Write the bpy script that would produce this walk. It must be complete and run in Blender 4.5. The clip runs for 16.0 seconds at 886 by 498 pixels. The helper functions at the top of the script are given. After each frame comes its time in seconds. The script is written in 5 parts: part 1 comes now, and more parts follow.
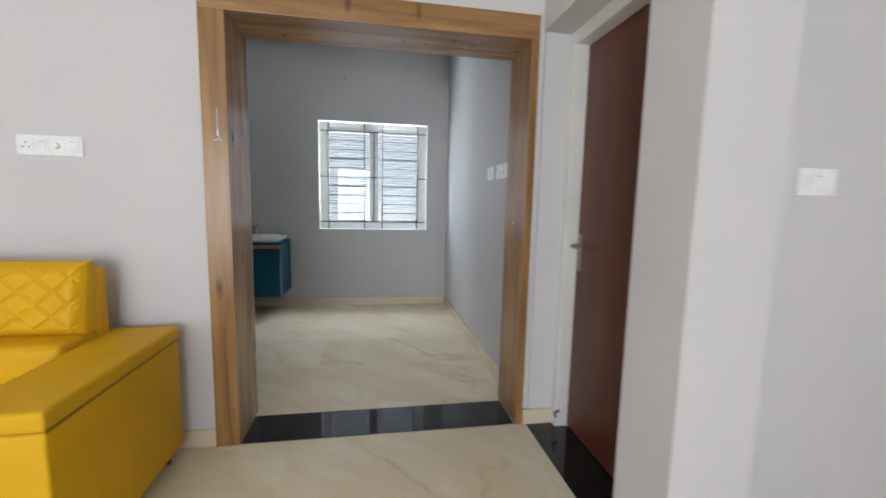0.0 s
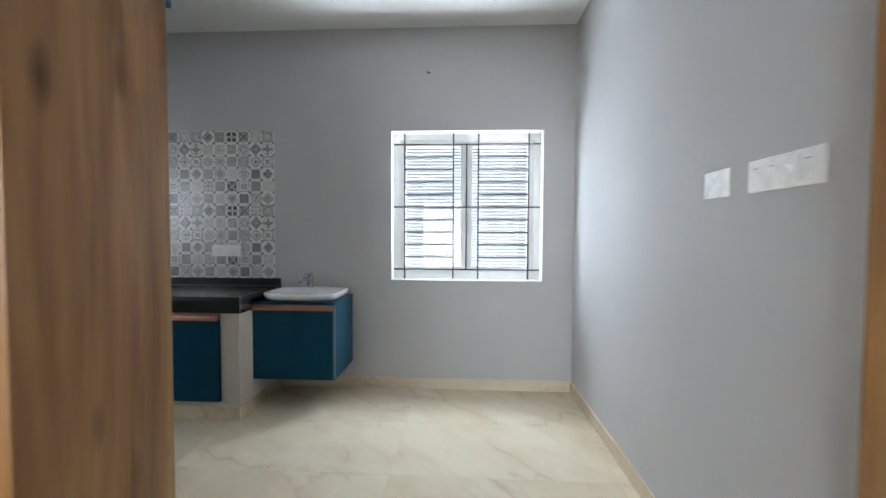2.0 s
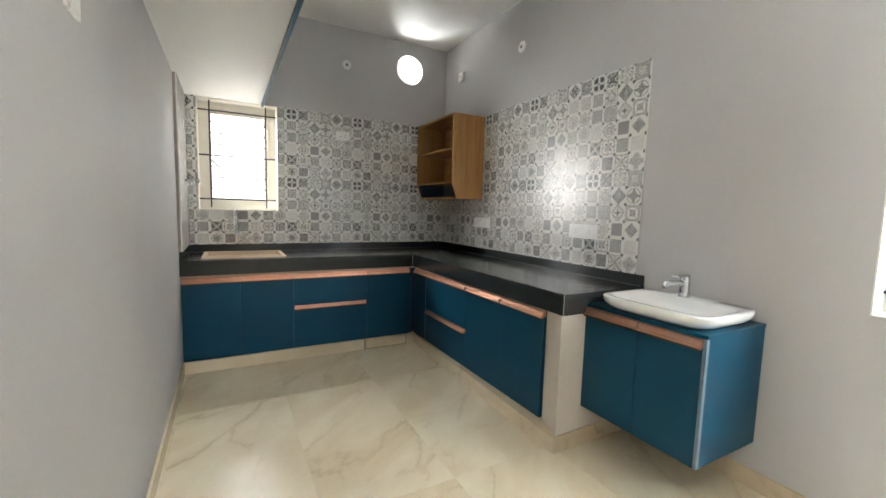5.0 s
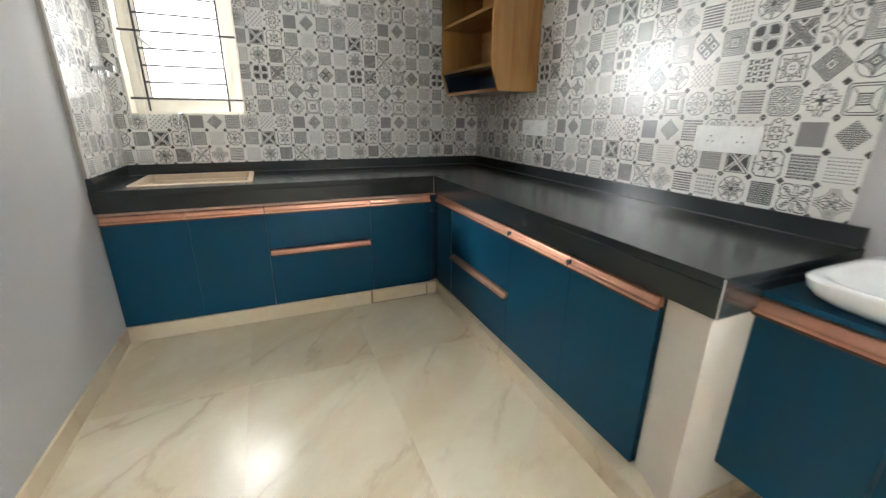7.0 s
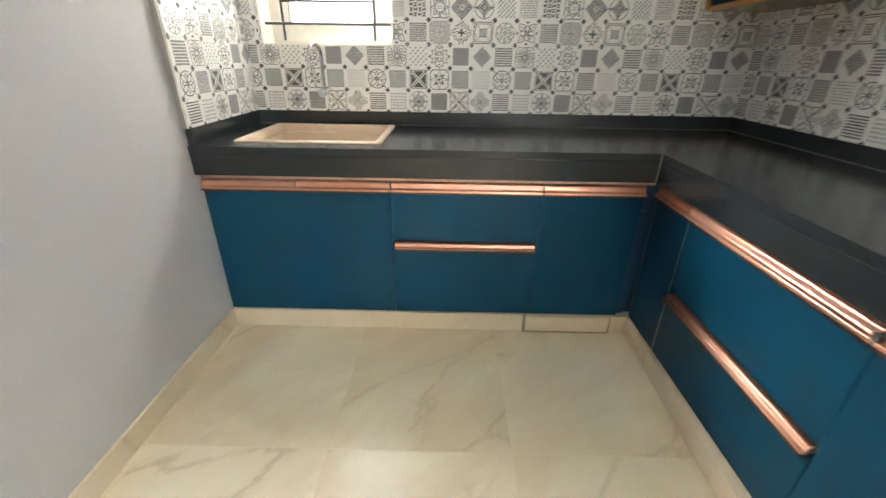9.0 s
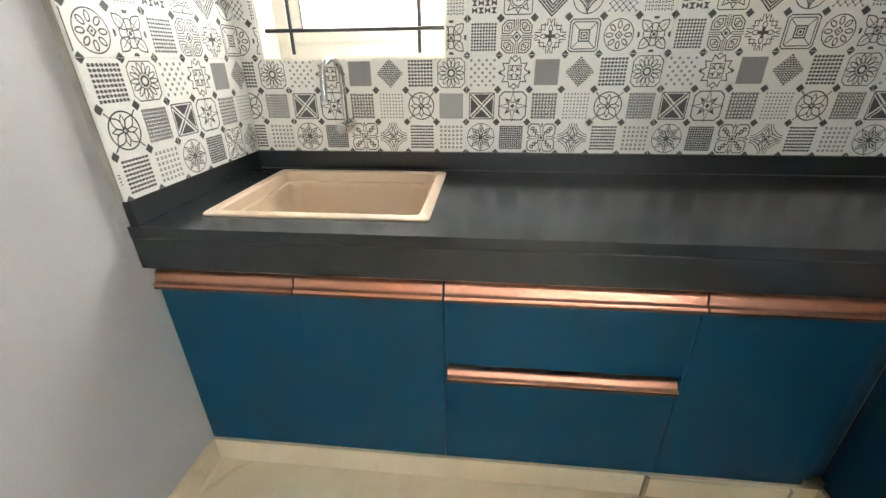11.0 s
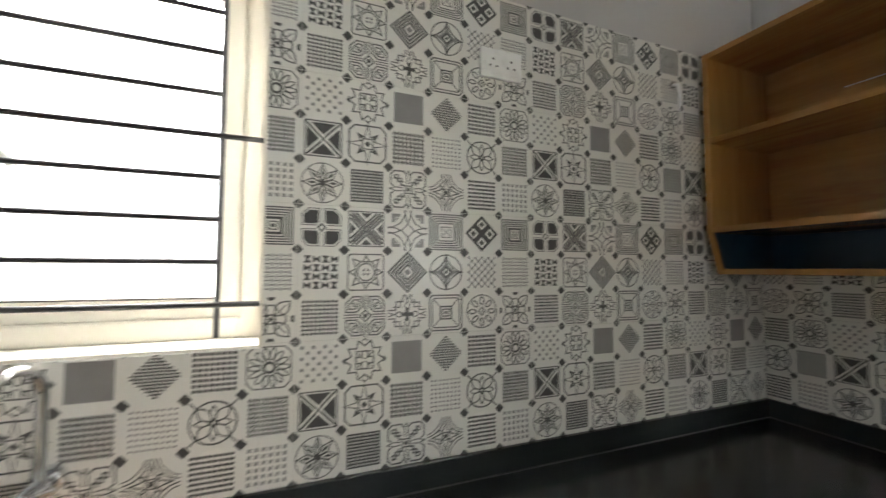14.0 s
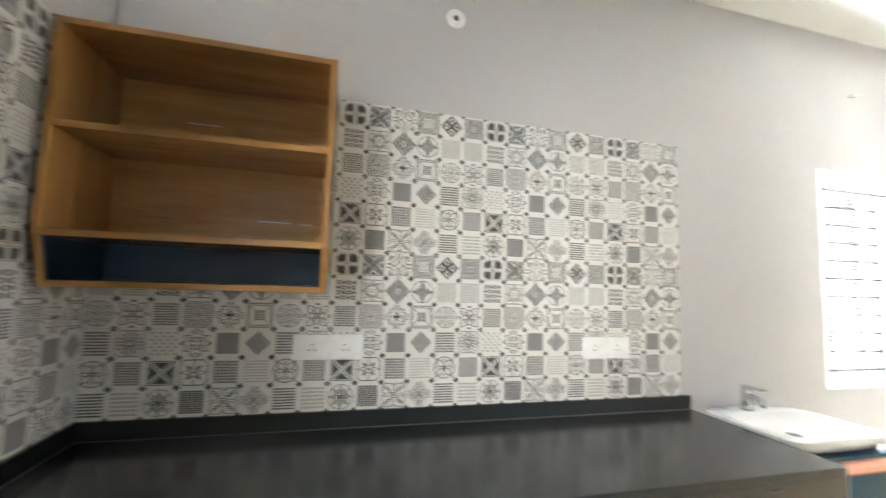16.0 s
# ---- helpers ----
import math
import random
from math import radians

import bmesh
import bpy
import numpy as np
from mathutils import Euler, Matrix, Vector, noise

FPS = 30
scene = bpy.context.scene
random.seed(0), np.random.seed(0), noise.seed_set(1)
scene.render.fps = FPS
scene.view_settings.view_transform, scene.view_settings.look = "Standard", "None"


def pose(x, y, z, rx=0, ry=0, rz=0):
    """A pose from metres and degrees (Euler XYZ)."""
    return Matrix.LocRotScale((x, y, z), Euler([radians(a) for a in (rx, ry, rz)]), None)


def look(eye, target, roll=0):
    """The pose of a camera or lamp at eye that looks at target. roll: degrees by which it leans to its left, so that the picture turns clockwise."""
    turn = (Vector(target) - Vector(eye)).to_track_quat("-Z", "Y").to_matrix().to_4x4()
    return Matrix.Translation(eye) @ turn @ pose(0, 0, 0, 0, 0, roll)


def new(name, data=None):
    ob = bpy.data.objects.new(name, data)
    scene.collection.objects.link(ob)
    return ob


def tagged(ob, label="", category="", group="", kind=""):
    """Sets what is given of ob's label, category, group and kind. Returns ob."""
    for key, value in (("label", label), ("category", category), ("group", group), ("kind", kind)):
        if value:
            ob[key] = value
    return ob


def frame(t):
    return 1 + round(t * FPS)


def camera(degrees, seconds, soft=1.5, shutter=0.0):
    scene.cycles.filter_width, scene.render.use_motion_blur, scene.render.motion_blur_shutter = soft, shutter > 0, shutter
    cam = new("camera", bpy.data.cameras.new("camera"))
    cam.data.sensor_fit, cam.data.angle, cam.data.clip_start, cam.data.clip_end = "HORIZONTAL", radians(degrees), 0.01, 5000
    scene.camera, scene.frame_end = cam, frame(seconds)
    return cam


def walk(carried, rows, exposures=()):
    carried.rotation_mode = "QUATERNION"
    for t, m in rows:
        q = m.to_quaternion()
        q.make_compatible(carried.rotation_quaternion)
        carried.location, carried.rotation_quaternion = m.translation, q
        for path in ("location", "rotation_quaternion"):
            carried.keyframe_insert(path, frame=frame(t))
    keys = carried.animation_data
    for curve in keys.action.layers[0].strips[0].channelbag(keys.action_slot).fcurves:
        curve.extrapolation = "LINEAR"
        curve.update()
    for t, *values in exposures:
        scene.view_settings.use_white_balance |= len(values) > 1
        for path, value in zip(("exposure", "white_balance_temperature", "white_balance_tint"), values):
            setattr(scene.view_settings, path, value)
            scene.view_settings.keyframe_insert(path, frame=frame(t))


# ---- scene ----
cam = camera(95.8, 16.0, shutter=0.4)
PATH = [
    (0, (0.489, 1.551, 1.284), (0.829, 3.508, 1.053), 1.3),
    (0.5, (0.462, 1.904, 1.305), (0.547, 3.892, 1.105), 0.6),
    (1, (0.48, 2.293, 1.326), (0.491, 4.286, 1.163), 0.3),
    (1.5, (0.48, 2.704, 1.311), (0.468, 4.701, 1.201), 0.5),
    (2, (0.472, 3.108, 1.328), (0.366, 5.104, 1.256), 0.3),
    (2.5, (0.5, 3.493, 1.334), (0.153, 5.462, 1.268), 0.5),
    (3, (0.459, 3.815, 1.351), (-0.264, 5.677, 1.256), 0.7),
    (3.5, (0.439, 4.049, 1.328), (-0.763, 5.644, 1.232), 0.5),
    (4, (0.447, 4.24, 1.321), (-1.123, 5.475, 1.221), 1.1),
    (4.5, (0.442, 4.272, 1.321), (-1.272, 5.295, 1.197), 1.4),
    (4.7, (0.437, 4.281, 1.306), (-1.3, 5.262, 1.167), 1.4),
    (6.8, (-0.425, 4.756, 1.284), (-2.16, 5.539, 0.671), 0.4),
    (7, (-0.547, 4.849, 1.247), (-2.294, 5.596, 0.624), 0.6),
    (7.5, (-0.846, 4.971, 1.238), (-2.613, 5.595, 0.539), 0.9),
    (8, (-1.095, 5.016, 1.217), (-2.887, 5.451, 0.445), 1.2),
    (8.5, (-1.316, 5.06, 1.22), (-3.124, 5.253, 0.388), 1.1),
    (9, (-1.495, 5.027, 1.206), (-3.297, 5.003, 0.34), 0.8),
    (9.2, (-1.591, 5.018, 1.201), (-3.384, 4.929, 0.318), 0.5),
    (11.3, (-2.275, 4.87, 1.248), (-4.075, 4.674, 0.4), -0.8),
    (11.5, (-2.295, 4.875, 1.247), (-4.109, 4.702, 0.422), -0.7),
    (12, (-2.382, 4.866, 1.242), (-4.247, 4.818, 0.52), -0.7),
    (12.5, (-2.513, 4.816, 1.288), (-4.439, 4.946, 0.765), -0.5),
    (13, (-2.574, 4.755, 1.369), (-4.543, 5.028, 1.148), 0.3),
    (13.5, (-2.616, 4.726, 1.398), (-4.57, 5.152, 1.415), 0.1),
    (14, (-2.729, 4.775, 1.425), (-4.582, 5.519, 1.529), 0.2),
    (14.5, (-2.817, 4.845, 1.449), (-4.399, 6.061, 1.589), 1.3),
    (15, (-2.897, 4.851, 1.47), (-3.819, 6.617, 1.642), 2.7),
    (15.5, (-2.896, 4.807, 1.474), (-3.064, 6.791, 1.661), 2.4),
    (16, (-2.849, 4.815, 1.46), (-2.36, 6.747, 1.629), 1.9),
]
EXPO = [(0.0, -0.4, 5950, 10), (1.0, -0.1, 5850, 10), (1.5, 0.0, 5750, 10), (2.0, 0.1, 5850, 10), (3.0, 0.33, 6350, 10), (3.5, 0.38, 6500, 10), (4.5, 0.92, 6700, 10), (7.0, 1.52, 6500, 10), (9.0, 1.96, 6750, 10),
        (11.5, 1.95, 6650, 10), (12.5, 2.03, 6650, 10), (13.0, 1.5, 6800, 10), (13.5, 1.32, 6850, 10), (14.0, 1.28, 6700, 10), (14.5, 1.65, 6650, 10), (15.0, 2.2, 6750, 10), (15.5, 2.34, 6550, 10), (16.0, 1.98, 6650, 10)]
walk(cam, [(t, look(eye, target, roll)) for t, eye, target, roll in PATH], EXPO)

# ---- light ----
world = bpy.data.worlds.new("sky")
scene.world = world
world.use_nodes = True
wn = world.node_tree
sky = wn.nodes.new("ShaderNodeTexSky")
sky.sky_type = "NISHITA"
sky.sun_disc = False
sky.sun_elevation, sky.sun_rotation = radians(63), radians(200)
sky.dust_density, sky.ozone_density = 9.0, 0.3
haze = wn.nodes.new("ShaderNodeHueSaturation")
haze.inputs["Saturation"].default_value, haze.inputs["Value"].default_value = 0.25, 1.3
wn.links.new(sky.outputs[0], haze.inputs["Color"])
wn.links.new(haze.outputs[0], wn.nodes["Background"].inputs[0])
wn.nodes["Background"].inputs[1].default_value = 0.15

sun = new("sun", bpy.data.lights.new("sun", "SUN"))
sun.data.energy, sun.data.angle, sun.data.color = 2.6, radians(12), (1.0, 0.96, 0.9)
sun.matrix_world = look((0, 0, 10), (0.34 * 6, 0.94 * 6, 10 - 12.0))


def daylight(name, eye, target, w, h, watts, color=(0.93, 0.97, 1.0)):
    """Skylight that falls in at an opening."""
    ob = new(name, bpy.data.lights.new(name, "AREA"))
    ob.data.shape, ob.data.size, ob.data.size_y = "RECTANGLE", w, h
    ob.data.energy, ob.data.color = watts, color
    ob.matrix_world = look(eye, target)
    return ob


daylight("skylight_north", (0.9, 7.40, 3.2), (-0.6, 6.1, 1.35), 1.9, 0.9, 220, (0.86, 0.94, 1.0))
daylight("skylight_north_side", (-0.90, 7.50, 1.75), (1.35, 4.5, 1.3), 0.7, 2.2, 85, (0.88, 0.95, 1.0))
daylight("skylight_alley", (2.5, 7.28, 1.7), (-3.7, 5.0, 1.4), 0.95, 3.0, 150, (0.94, 0.97, 1.0))
daylight("alley_bounce", (0.75, 7.36, 0.22), (-2.1, 5.0, 3.05), 1.9, 0.8, 540, (0.93, 0.97, 1.0))
daylight("skylight_west", (-4.4, 4.45, 2.95), (-2.9, 4.95, 1.0), 1.2, 1.3, 55, (0.98, 0.99, 1.0))
daylight("skylight_west_side", (-5.0, 2.6, 2.35), (-1.9, 6.3, 1.5), 1.4, 2.4, 330, (0.97, 0.985, 1.0))
daylight("skylight_west_far", (-6.5, 4.6, 2.7), (-3.0, 4.6, 2.65), 12.0, 7.0, 580, (0.98, 0.99, 1.0))
daylight("skylight_vent", (-4.25, 6.07, 2.35), (-3.45, 6.0, 3.0), 0.6, 0.5, 45)
daylight("skylight_vent_side", (-4.4, 5.55, 2.62), (-3.0, 6.6, 2.9), 0.5, 0.4, 22)
daylight("skylight_living", (-1.0, -2.6, 1.3), (-0.6, 2.0, 1.4), 3.2, 2.1, 215, (0.95, 0.98, 1.0))

# ---- materials ----
def shader(name):
    m = bpy.data.materials.new(name)
    m.use_nodes = True
    return m, m.node_tree.nodes, m.node_tree.links, m.node_tree.nodes["Principled BSDF"]


def mix_rgb(n, l, fac, a, b, blend="MIX"):
    x = n.new("ShaderNodeMix")
    x.data_type, x.blend_type = "RGBA", blend
    for sock, v in ((x.inputs[0], fac), (x.inputs[6], a), (x.inputs[7], b)):
        if isinstance(v, (int, float)):
            sock.default_value = v
        elif isinstance(v, tuple):
            sock.default_value = (*v[:3], 1)
        else:
            l.new(v, sock)
    return x.outputs[2]


def ramp(n, l, src, stops):
    r = n.new("ShaderNodeValToRGB")
    r.color_ramp.elements[0].position, r.color_ramp.elements[1].position = stops[0][0], stops[-1][0]
    for k in stops[1:-1]:
        r.color_ramp.elements.new(k[0])
    for e, k in zip(r.color_ramp.elements, stops):
        e.color = (k[1], k[1], k[1], 1)
    l.new(src, r.inputs[0])
    return r.outputs[0]


def coords(n, l, kind="Object", scale=(1, 1, 1), rot=(0, 0, 0)):
    tc = n.new("ShaderNodeTexCoord")
    mp = n.new("ShaderNodeMapping")
    mp.inputs["Scale"].default_value, mp.inputs["Rotation"].default_value = scale, rot
    l.new(tc.outputs[kind], mp.inputs[0])
    return mp.outputs[0]


def noise_tex(n, l, vec, scale, detail=4, rough=0.55, dist=0.0):
    t = n.new("ShaderNodeTexNoise")
    t.inputs["Scale"].default_value, t.inputs["Detail"].default_value = scale, detail
    t.inputs["Roughness"].default_value, t.inputs["Distortion"].default_value = rough, dist
    l.new(vec, t.inputs["Vector"])
    return t.outputs[0]


def bumped(n, l, bsdf, height, strength, dist=0.002):
    b = n.new("ShaderNodeBump")
    b.inputs["Strength"].default_value, b.inputs["Distance"].default_value = strength, dist
    l.new(height, b.inputs["Height"])
    l.new(b.outputs[0], bsdf.inputs["Normal"])


def surface(name, a, b, rough, scale=3.0, fine=120.0, bump=0.1, metal=0.0, rough_var=0.08, coat=0.0, spec=0.5):
    """A plain material with large blotches between two near colours, fine grain and slight relief."""
    m, n, l, s = shader(name)
    v = coords(n, l)
    big = ramp(n, l, noise_tex(n, l, v, scale, 5), [(0.3, 0.0), (0.7, 1.0)])
    tiny = noise_tex(n, l, v, fine, 3)
    l.new(mix_rgb(n, l, big, a, b), s.inputs["Base Color"])
    r = n.new("ShaderNodeMapRange")
    r.inputs[3].default_value, r.inputs[4].default_value = max(rough - rough_var, 0.02), rough + rough_var
    l.new(noise_tex(n, l, v, scale * 2.3, 6, 0.65), r.inputs[0])
    l.new(r.outputs[0], s.inputs["Roughness"])
    s.inputs["Metallic"].default_value, s.inputs["Coat Weight"].default_value = metal, coat
    s.inputs["Specular IOR Level"].default_value = spec
    if bump:
        bumped(n, l, s, tiny, bump)
    return m


def wood(name, dark, mid, light, grain=(9, 9, 0.7), rough=0.24, knots=True):
    """Printed oak laminate with long grain, a few knots and soft sheen."""
    m, n, l, s = shader(name)
    v = coords(n, l, scale=grain)
    long = noise_tex(n, l, v, 1.6, 6, 0.6, 0.6)
    v2 = coords(n, l, scale=(grain[0] * 7, grain[1] * 7, grain[2] * 2.0))
    fine = noise_tex(n, l, v2, 3.0, 4, 0.6)
    c = mix_rgb(n, l, ramp(n, l, long, [(0.32, 0), (0.68, 1)]), dark, light)
    c = mix_rgb(n, l, ramp(n, l, fine, [(0.35, 0.0), (0.75, 0.55)]), c, mid)
    if knots:
        vk = coords(n, l, scale=(8, 8, 2.6))
        vo = n.new("ShaderNodeTexVoronoi")
        vo.inputs["Scale"].default_value = 1.0
        l.new(vk, vo.inputs["Vector"])
        k = ramp(n, l, vo.outputs["Distance"], [(0.03, 0.8), (0.17, 0.0)])
        c = mix_rgb(n, l, k, c, tuple(x * 0.38 for x in dark))
    l.new(c, s.inputs["Base Color"])
    s.inputs["Roughness"].default_value = rough
    bumped(n, l, s, fine, 0.08)
    return m


def marble(name, base, warm, vein, tile_random=True, rough=0.14):
    """Cream polished marble-look porcelain with slanting veins that differ from tile to tile."""
    m, n, l, s = shader(name)
    geo = n.new("ShaderNodeNewGeometry")
    info = n.new("ShaderNodeObjectInfo")
    off = n.new("ShaderNodeVectorMath")
    off.operation = "MULTIPLY_ADD"
    comb = n.new("ShaderNodeCombineXYZ")
    l.new(info.outputs["Random"], comb.inputs[0])
    l.new(info.outputs["Random"], comb.inputs[2])
    off.inputs[1].default_value = (43.7, 0.0, 23.0)
    l.new(comb.outputs[0], off.inputs[0])
    l.new(geo.outputs["Position"], off.inputs[2])
    turn = n.new("ShaderNodeMapping")
    turn.inputs["Rotation"].default_value = (0, 0, radians(-135))
    l.new(off.outputs[0], turn.inputs[0])
    mp = n.new("ShaderNodeMapping")
    mp.inputs["Scale"].default_value = (0.62, 1.5, 1.0)
    l.new(turn.outputs[0], mp.inputs[0])
    v = mp.outputs[0]
    cloud = noise_tex(n, l, v, 1.6, 7, 0.6, 0.5)
    c = mix_rgb(n, l, ramp(n, l, cloud, [(0.40, 0.0), (0.62, 1.0)]), base, warm)
    # crack-like veins: warped cell edges, fading in and out
    wob = n.new("ShaderNodeTexNoise")
    wob.inputs["Scale"].default_value, wob.inputs["Detail"].default_value, wob.inputs["Roughness"].default_value = 2.2, 7, 0.62
    l.new(v, wob.inputs["Vector"])
    warp = n.new("ShaderNodeVectorMath")
    warp.operation = "MULTIPLY_ADD"
    warp.inputs[1].default_value = (0.42, 0.42, 0.42)
    l.new(wob.outputs[1], warp.inputs[0])
    l.new(v, warp.inputs[2])
    cell = n.new("ShaderNodeTexVoronoi")
    cell.feature = "DISTANCE_TO_EDGE"
    cell.inputs["Scale"].default_value = 1.5
    l.new(warp.outputs[0], cell.inputs["Vector"])
    for stops, low, high, tone in (
            ([(0.0, 0.5), (0.06, 0.25), (0.18, 0.0)], 0.38, 0.62, tuple(0.5 * (a + b) for a, b in zip(warm, vein))),
            ([(0.0, 0.68), (0.008, 0.5), (0.026, 0.0)], 0.46, 0.60, vein)):
        line = ramp(n, l, cell.outputs["Distance"], stops)
        mask = ramp(n, l, noise_tex(n, l, v, 1.4, 5, 0.65), [(low, 0.0), (high, 1.0)])
        mul = n.new("ShaderNodeMath")
        mul.operation = "MULTIPLY"
        l.new(line, mul.inputs[0])
        l.new(mask, mul.inputs[1])
        c = mix_rgb(n, l, mul.outputs[0], c, tone)
    l.new(c, s.inputs["Base Color"])
    r = n.new("ShaderNodeMapRange")
    r.inputs[3].default_value, r.inputs[4].default_value = rough - 0.03, rough + 0.07
    s.inputs["Specular IOR Level"].default_value = 0.4
    l.new(noise_tex(n, l, geo.outputs["Position"], 4.0, 5), r.inputs[0])
    l.new(r.outputs[0], s.inputs["Roughness"])
    return m


M_KITCHEN = surface("grey_emulsion", (0.50, 0.49, 0.485), (0.525, 0.515, 0.505), 0.68, 1.4, 260, 0.10)
M_LIVING = surface("pale_lilac_emulsion", (0.62, 0.60, 0.60), (0.66, 0.635, 0.625), 0.7, 1.4, 260, 0.10)
M_PILLAR = surface("cream_emulsion", (0.64, 0.585, 0.52), (0.68, 0.62, 0.55), 0.7, 1.4, 260, 0.12)
M_CEIL = surface("white_ceiling_paint", (0.80, 0.80, 0.78), (0.84, 0.84, 0.82), 0.6, 1.2, 200, 0.08)
M_WHITE = surface("white_gloss_paint", (0.78, 0.77, 0.72), (0.83, 0.82, 0.77), 0.35, 6, 150, 0.12)
M_UPVC = surface("white_window_plastic", (0.76, 0.76, 0.74), (0.82, 0.82, 0.8), 0.3, 8, 200, 0.03)
M_CREAM = surface("cream_painted_window", (0.76, 0.72, 0.635), (0.80, 0.76, 0.675), 0.4, 6, 150, 0.1)
M_PLASTIC = surface("white_switch_plastic", (0.86, 0.86, 0.84), (0.89, 0.89, 0.87), 0.28, 12, 200, 0.02)
M_SLOT = surface("dark_slot", (0.05, 0.05, 0.05), (0.08, 0.07, 0.07), 0.5, 12, 200, 0.02)
M_OAK = wood("oak_laminate", (0.17, 0.078, 0.024), (0.31, 0.165, 0.058), (0.42, 0.235, 0.086))
M_OAKX = wood("oak_laminate_across", (0.17, 0.078, 0.024), (0.31, 0.165, 0.058), (0.42, 0.235, 0.086), grain=(0.7, 9, 9))
M_SHELF = wood("shelf_oak_laminate", (0.30, 0.14, 0.046), (0.39, 0.20, 0.068), (0.48, 0.27, 0.095), grain=(0.8, 8, 10), knots=False)
M_SHELFV = wood("shelf_oak_upright", (0.30, 0.14, 0.046), (0.39, 0.20, 0.068), (0.48, 0.27, 0.095), grain=(8, 8, 0.8), knots=False)
M_DOOR = wood("dark_red_door_veneer", (0.078, 0.023, 0.013), (0.112, 0.034, 0.019), (0.145, 0.045, 0.026), grain=(7, 7, 0.5), rough=0.38, knots=False)
M_BLUE = surface("petrol_blue_laminate", (0.002, 0.052, 0.098), (0.003, 0.060, 0.110), 0.38, 2.0, 300, 0.04, spec=0.22)
M_BLUEIN = surface("navy_blue_liner", (0.008, 0.04, 0.085), (0.010, 0.048, 0.10), 0.35, 2.0, 300, 0.05)
M_COPPER = surface("rose_copper_metal", (0.68, 0.34, 0.24), (0.73, 0.38, 0.27), 0.29, 1.5, 300, 0.0, metal=1.0, rough_var=0.03)
M_COPPERM = surface("matt_copper_strip", (0.50, 0.33, 0.26), (0.54, 0.36, 0.28), 0.4, 1.5, 300, 0.0, metal=0.6, rough_var=0.04)
M_GRANITE = surface("black_granite", (0.021, 0.025, 0.026), (0.026, 0.030, 0.031), 0.19, 240, 400, 0.0, rough_var=0.05)
M_THRESH = surface("polished_black_granite", (0.008, 0.008, 0.009), (0.012, 0.012, 0.013), 0.06, 240, 400, 0.0, rough_var=0.03)
M_FLOOR = marble("cream_marble_tile", (0.80, 0.715, 0.545), (0.715, 0.60, 0.415), (0.57, 0.455, 0.30), rough=0.21)
M_SKIRT = marble("cream_skirting_tile", (0.74, 0.64, 0.48), (0.69, 0.575, 0.405), (0.50, 0.39, 0.26), rough=0.16)
M_GROUT = surface("floor_grout", (0.62, 0.57, 0.47), (0.66, 0.61, 0.5), 0.8, 30, 200, 0.2)
M_GLAZE = surface("off_white_wall_tile", (0.745, 0.735, 0.69), (0.775, 0.765, 0.72), 0.26, 3, 160, 0.03, rough_var=0.06)
M_INK = surface("charcoal_tile_print", (0.048, 0.047, 0.047), (0.07, 0.068, 0.066), 0.32, 14, 160, 0.0)
M_INKM = surface("mid_grey_tile_print", (0.22, 0.217, 0.21), (0.26, 0.255, 0.246), 0.32, 14, 160, 0.0)
M_INKL = surface("pale_grey_tile_print", (0.41, 0.405, 0.39), (0.46, 0.452, 0.435), 0.32, 14, 160, 0.0)
M_TGROUT = surface("wall_tile_grout", (0.62, 0.61, 0.57), (0.66, 0.65, 0.6), 0.8, 20, 200, 0.1)
M_TEDGE = surface("tile_edge_mortar", (0.30, 0.27, 0.24), (0.37, 0.34, 0.30), 0.85, 20, 150, 0.4)
M_SINK = surface("sand_quartz_composite", (0.52, 0.40, 0.285), (0.56, 0.435, 0.31), 0.5, 220, 500, 0.12)
M_CERAMIC = surface("white_glazed_ceramic", (0.84, 0.84, 0.83), (0.87, 0.87, 0.86), 0.07, 4, 100, 0.0, rough_var=0.03)
M_CHROME = surface("chrome", (0.62, 0.63, 0.65), (0.7, 0.71, 0.73), 0.12, 10, 200, 0.0, metal=1.0)
M_STEEL = surface("brushed_steel", (0.30, 0.265, 0.21), (0.36, 0.32, 0.26), 0.32, 10, 300, 0.04, metal=1.0)
M_IRON = surface("black_painted_iron", (0.018, 0.018, 0.022), (0.035, 0.033, 0.036), 0.45, 30, 200, 0.1)
M_YELLOW = surface("mustard_yellow_leatherette", (0.70, 0.39, 0.001), (0.75, 0.425, 0.002), 0.5, 5, 420, 0.25, spec=0.25)
M_SEAM = surface("dark_yellow_stitching", (0.34, 0.19, 0.005), (0.38, 0.21, 0.006), 0.6, 30, 300, 0.1)
M_FOOT = surface("black_plastic", (0.02, 0.02, 0.02), (0.03, 0.03, 0.03), 0.4, 30, 200, 0.0)
M_CLAD = surface("weathered_ribbed_cladding", (0.21, 0.212, 0.215), (0.26, 0.263, 0.266), 0.5, 2, 60, 0.1)
M_EARTH = surface("dusty_ground", (0.42, 0.37, 0.31), (0.5, 0.45, 0.38), 0.9, 0.8, 25, 0.4)
M_BROWN = surface("brown_edge_strip", (0.27, 0.20, 0.13), (0.32, 0.24, 0.16), 0.5, 20, 100, 0.05)
M_BAND = surface("blue_grey_edge_band", (0.13, 0.19, 0.24), (0.16, 0.22, 0.27), 0.4, 20, 100, 0.02)
# shade and dark reflection along the pulls' lower edge, put into the colour
M_PULLSHADE = surface("copper_pull_shade", (0.10, 0.038, 0.026), (0.13, 0.05, 0.034), 0.35, 20, 100, 0.0, metal=0.6)
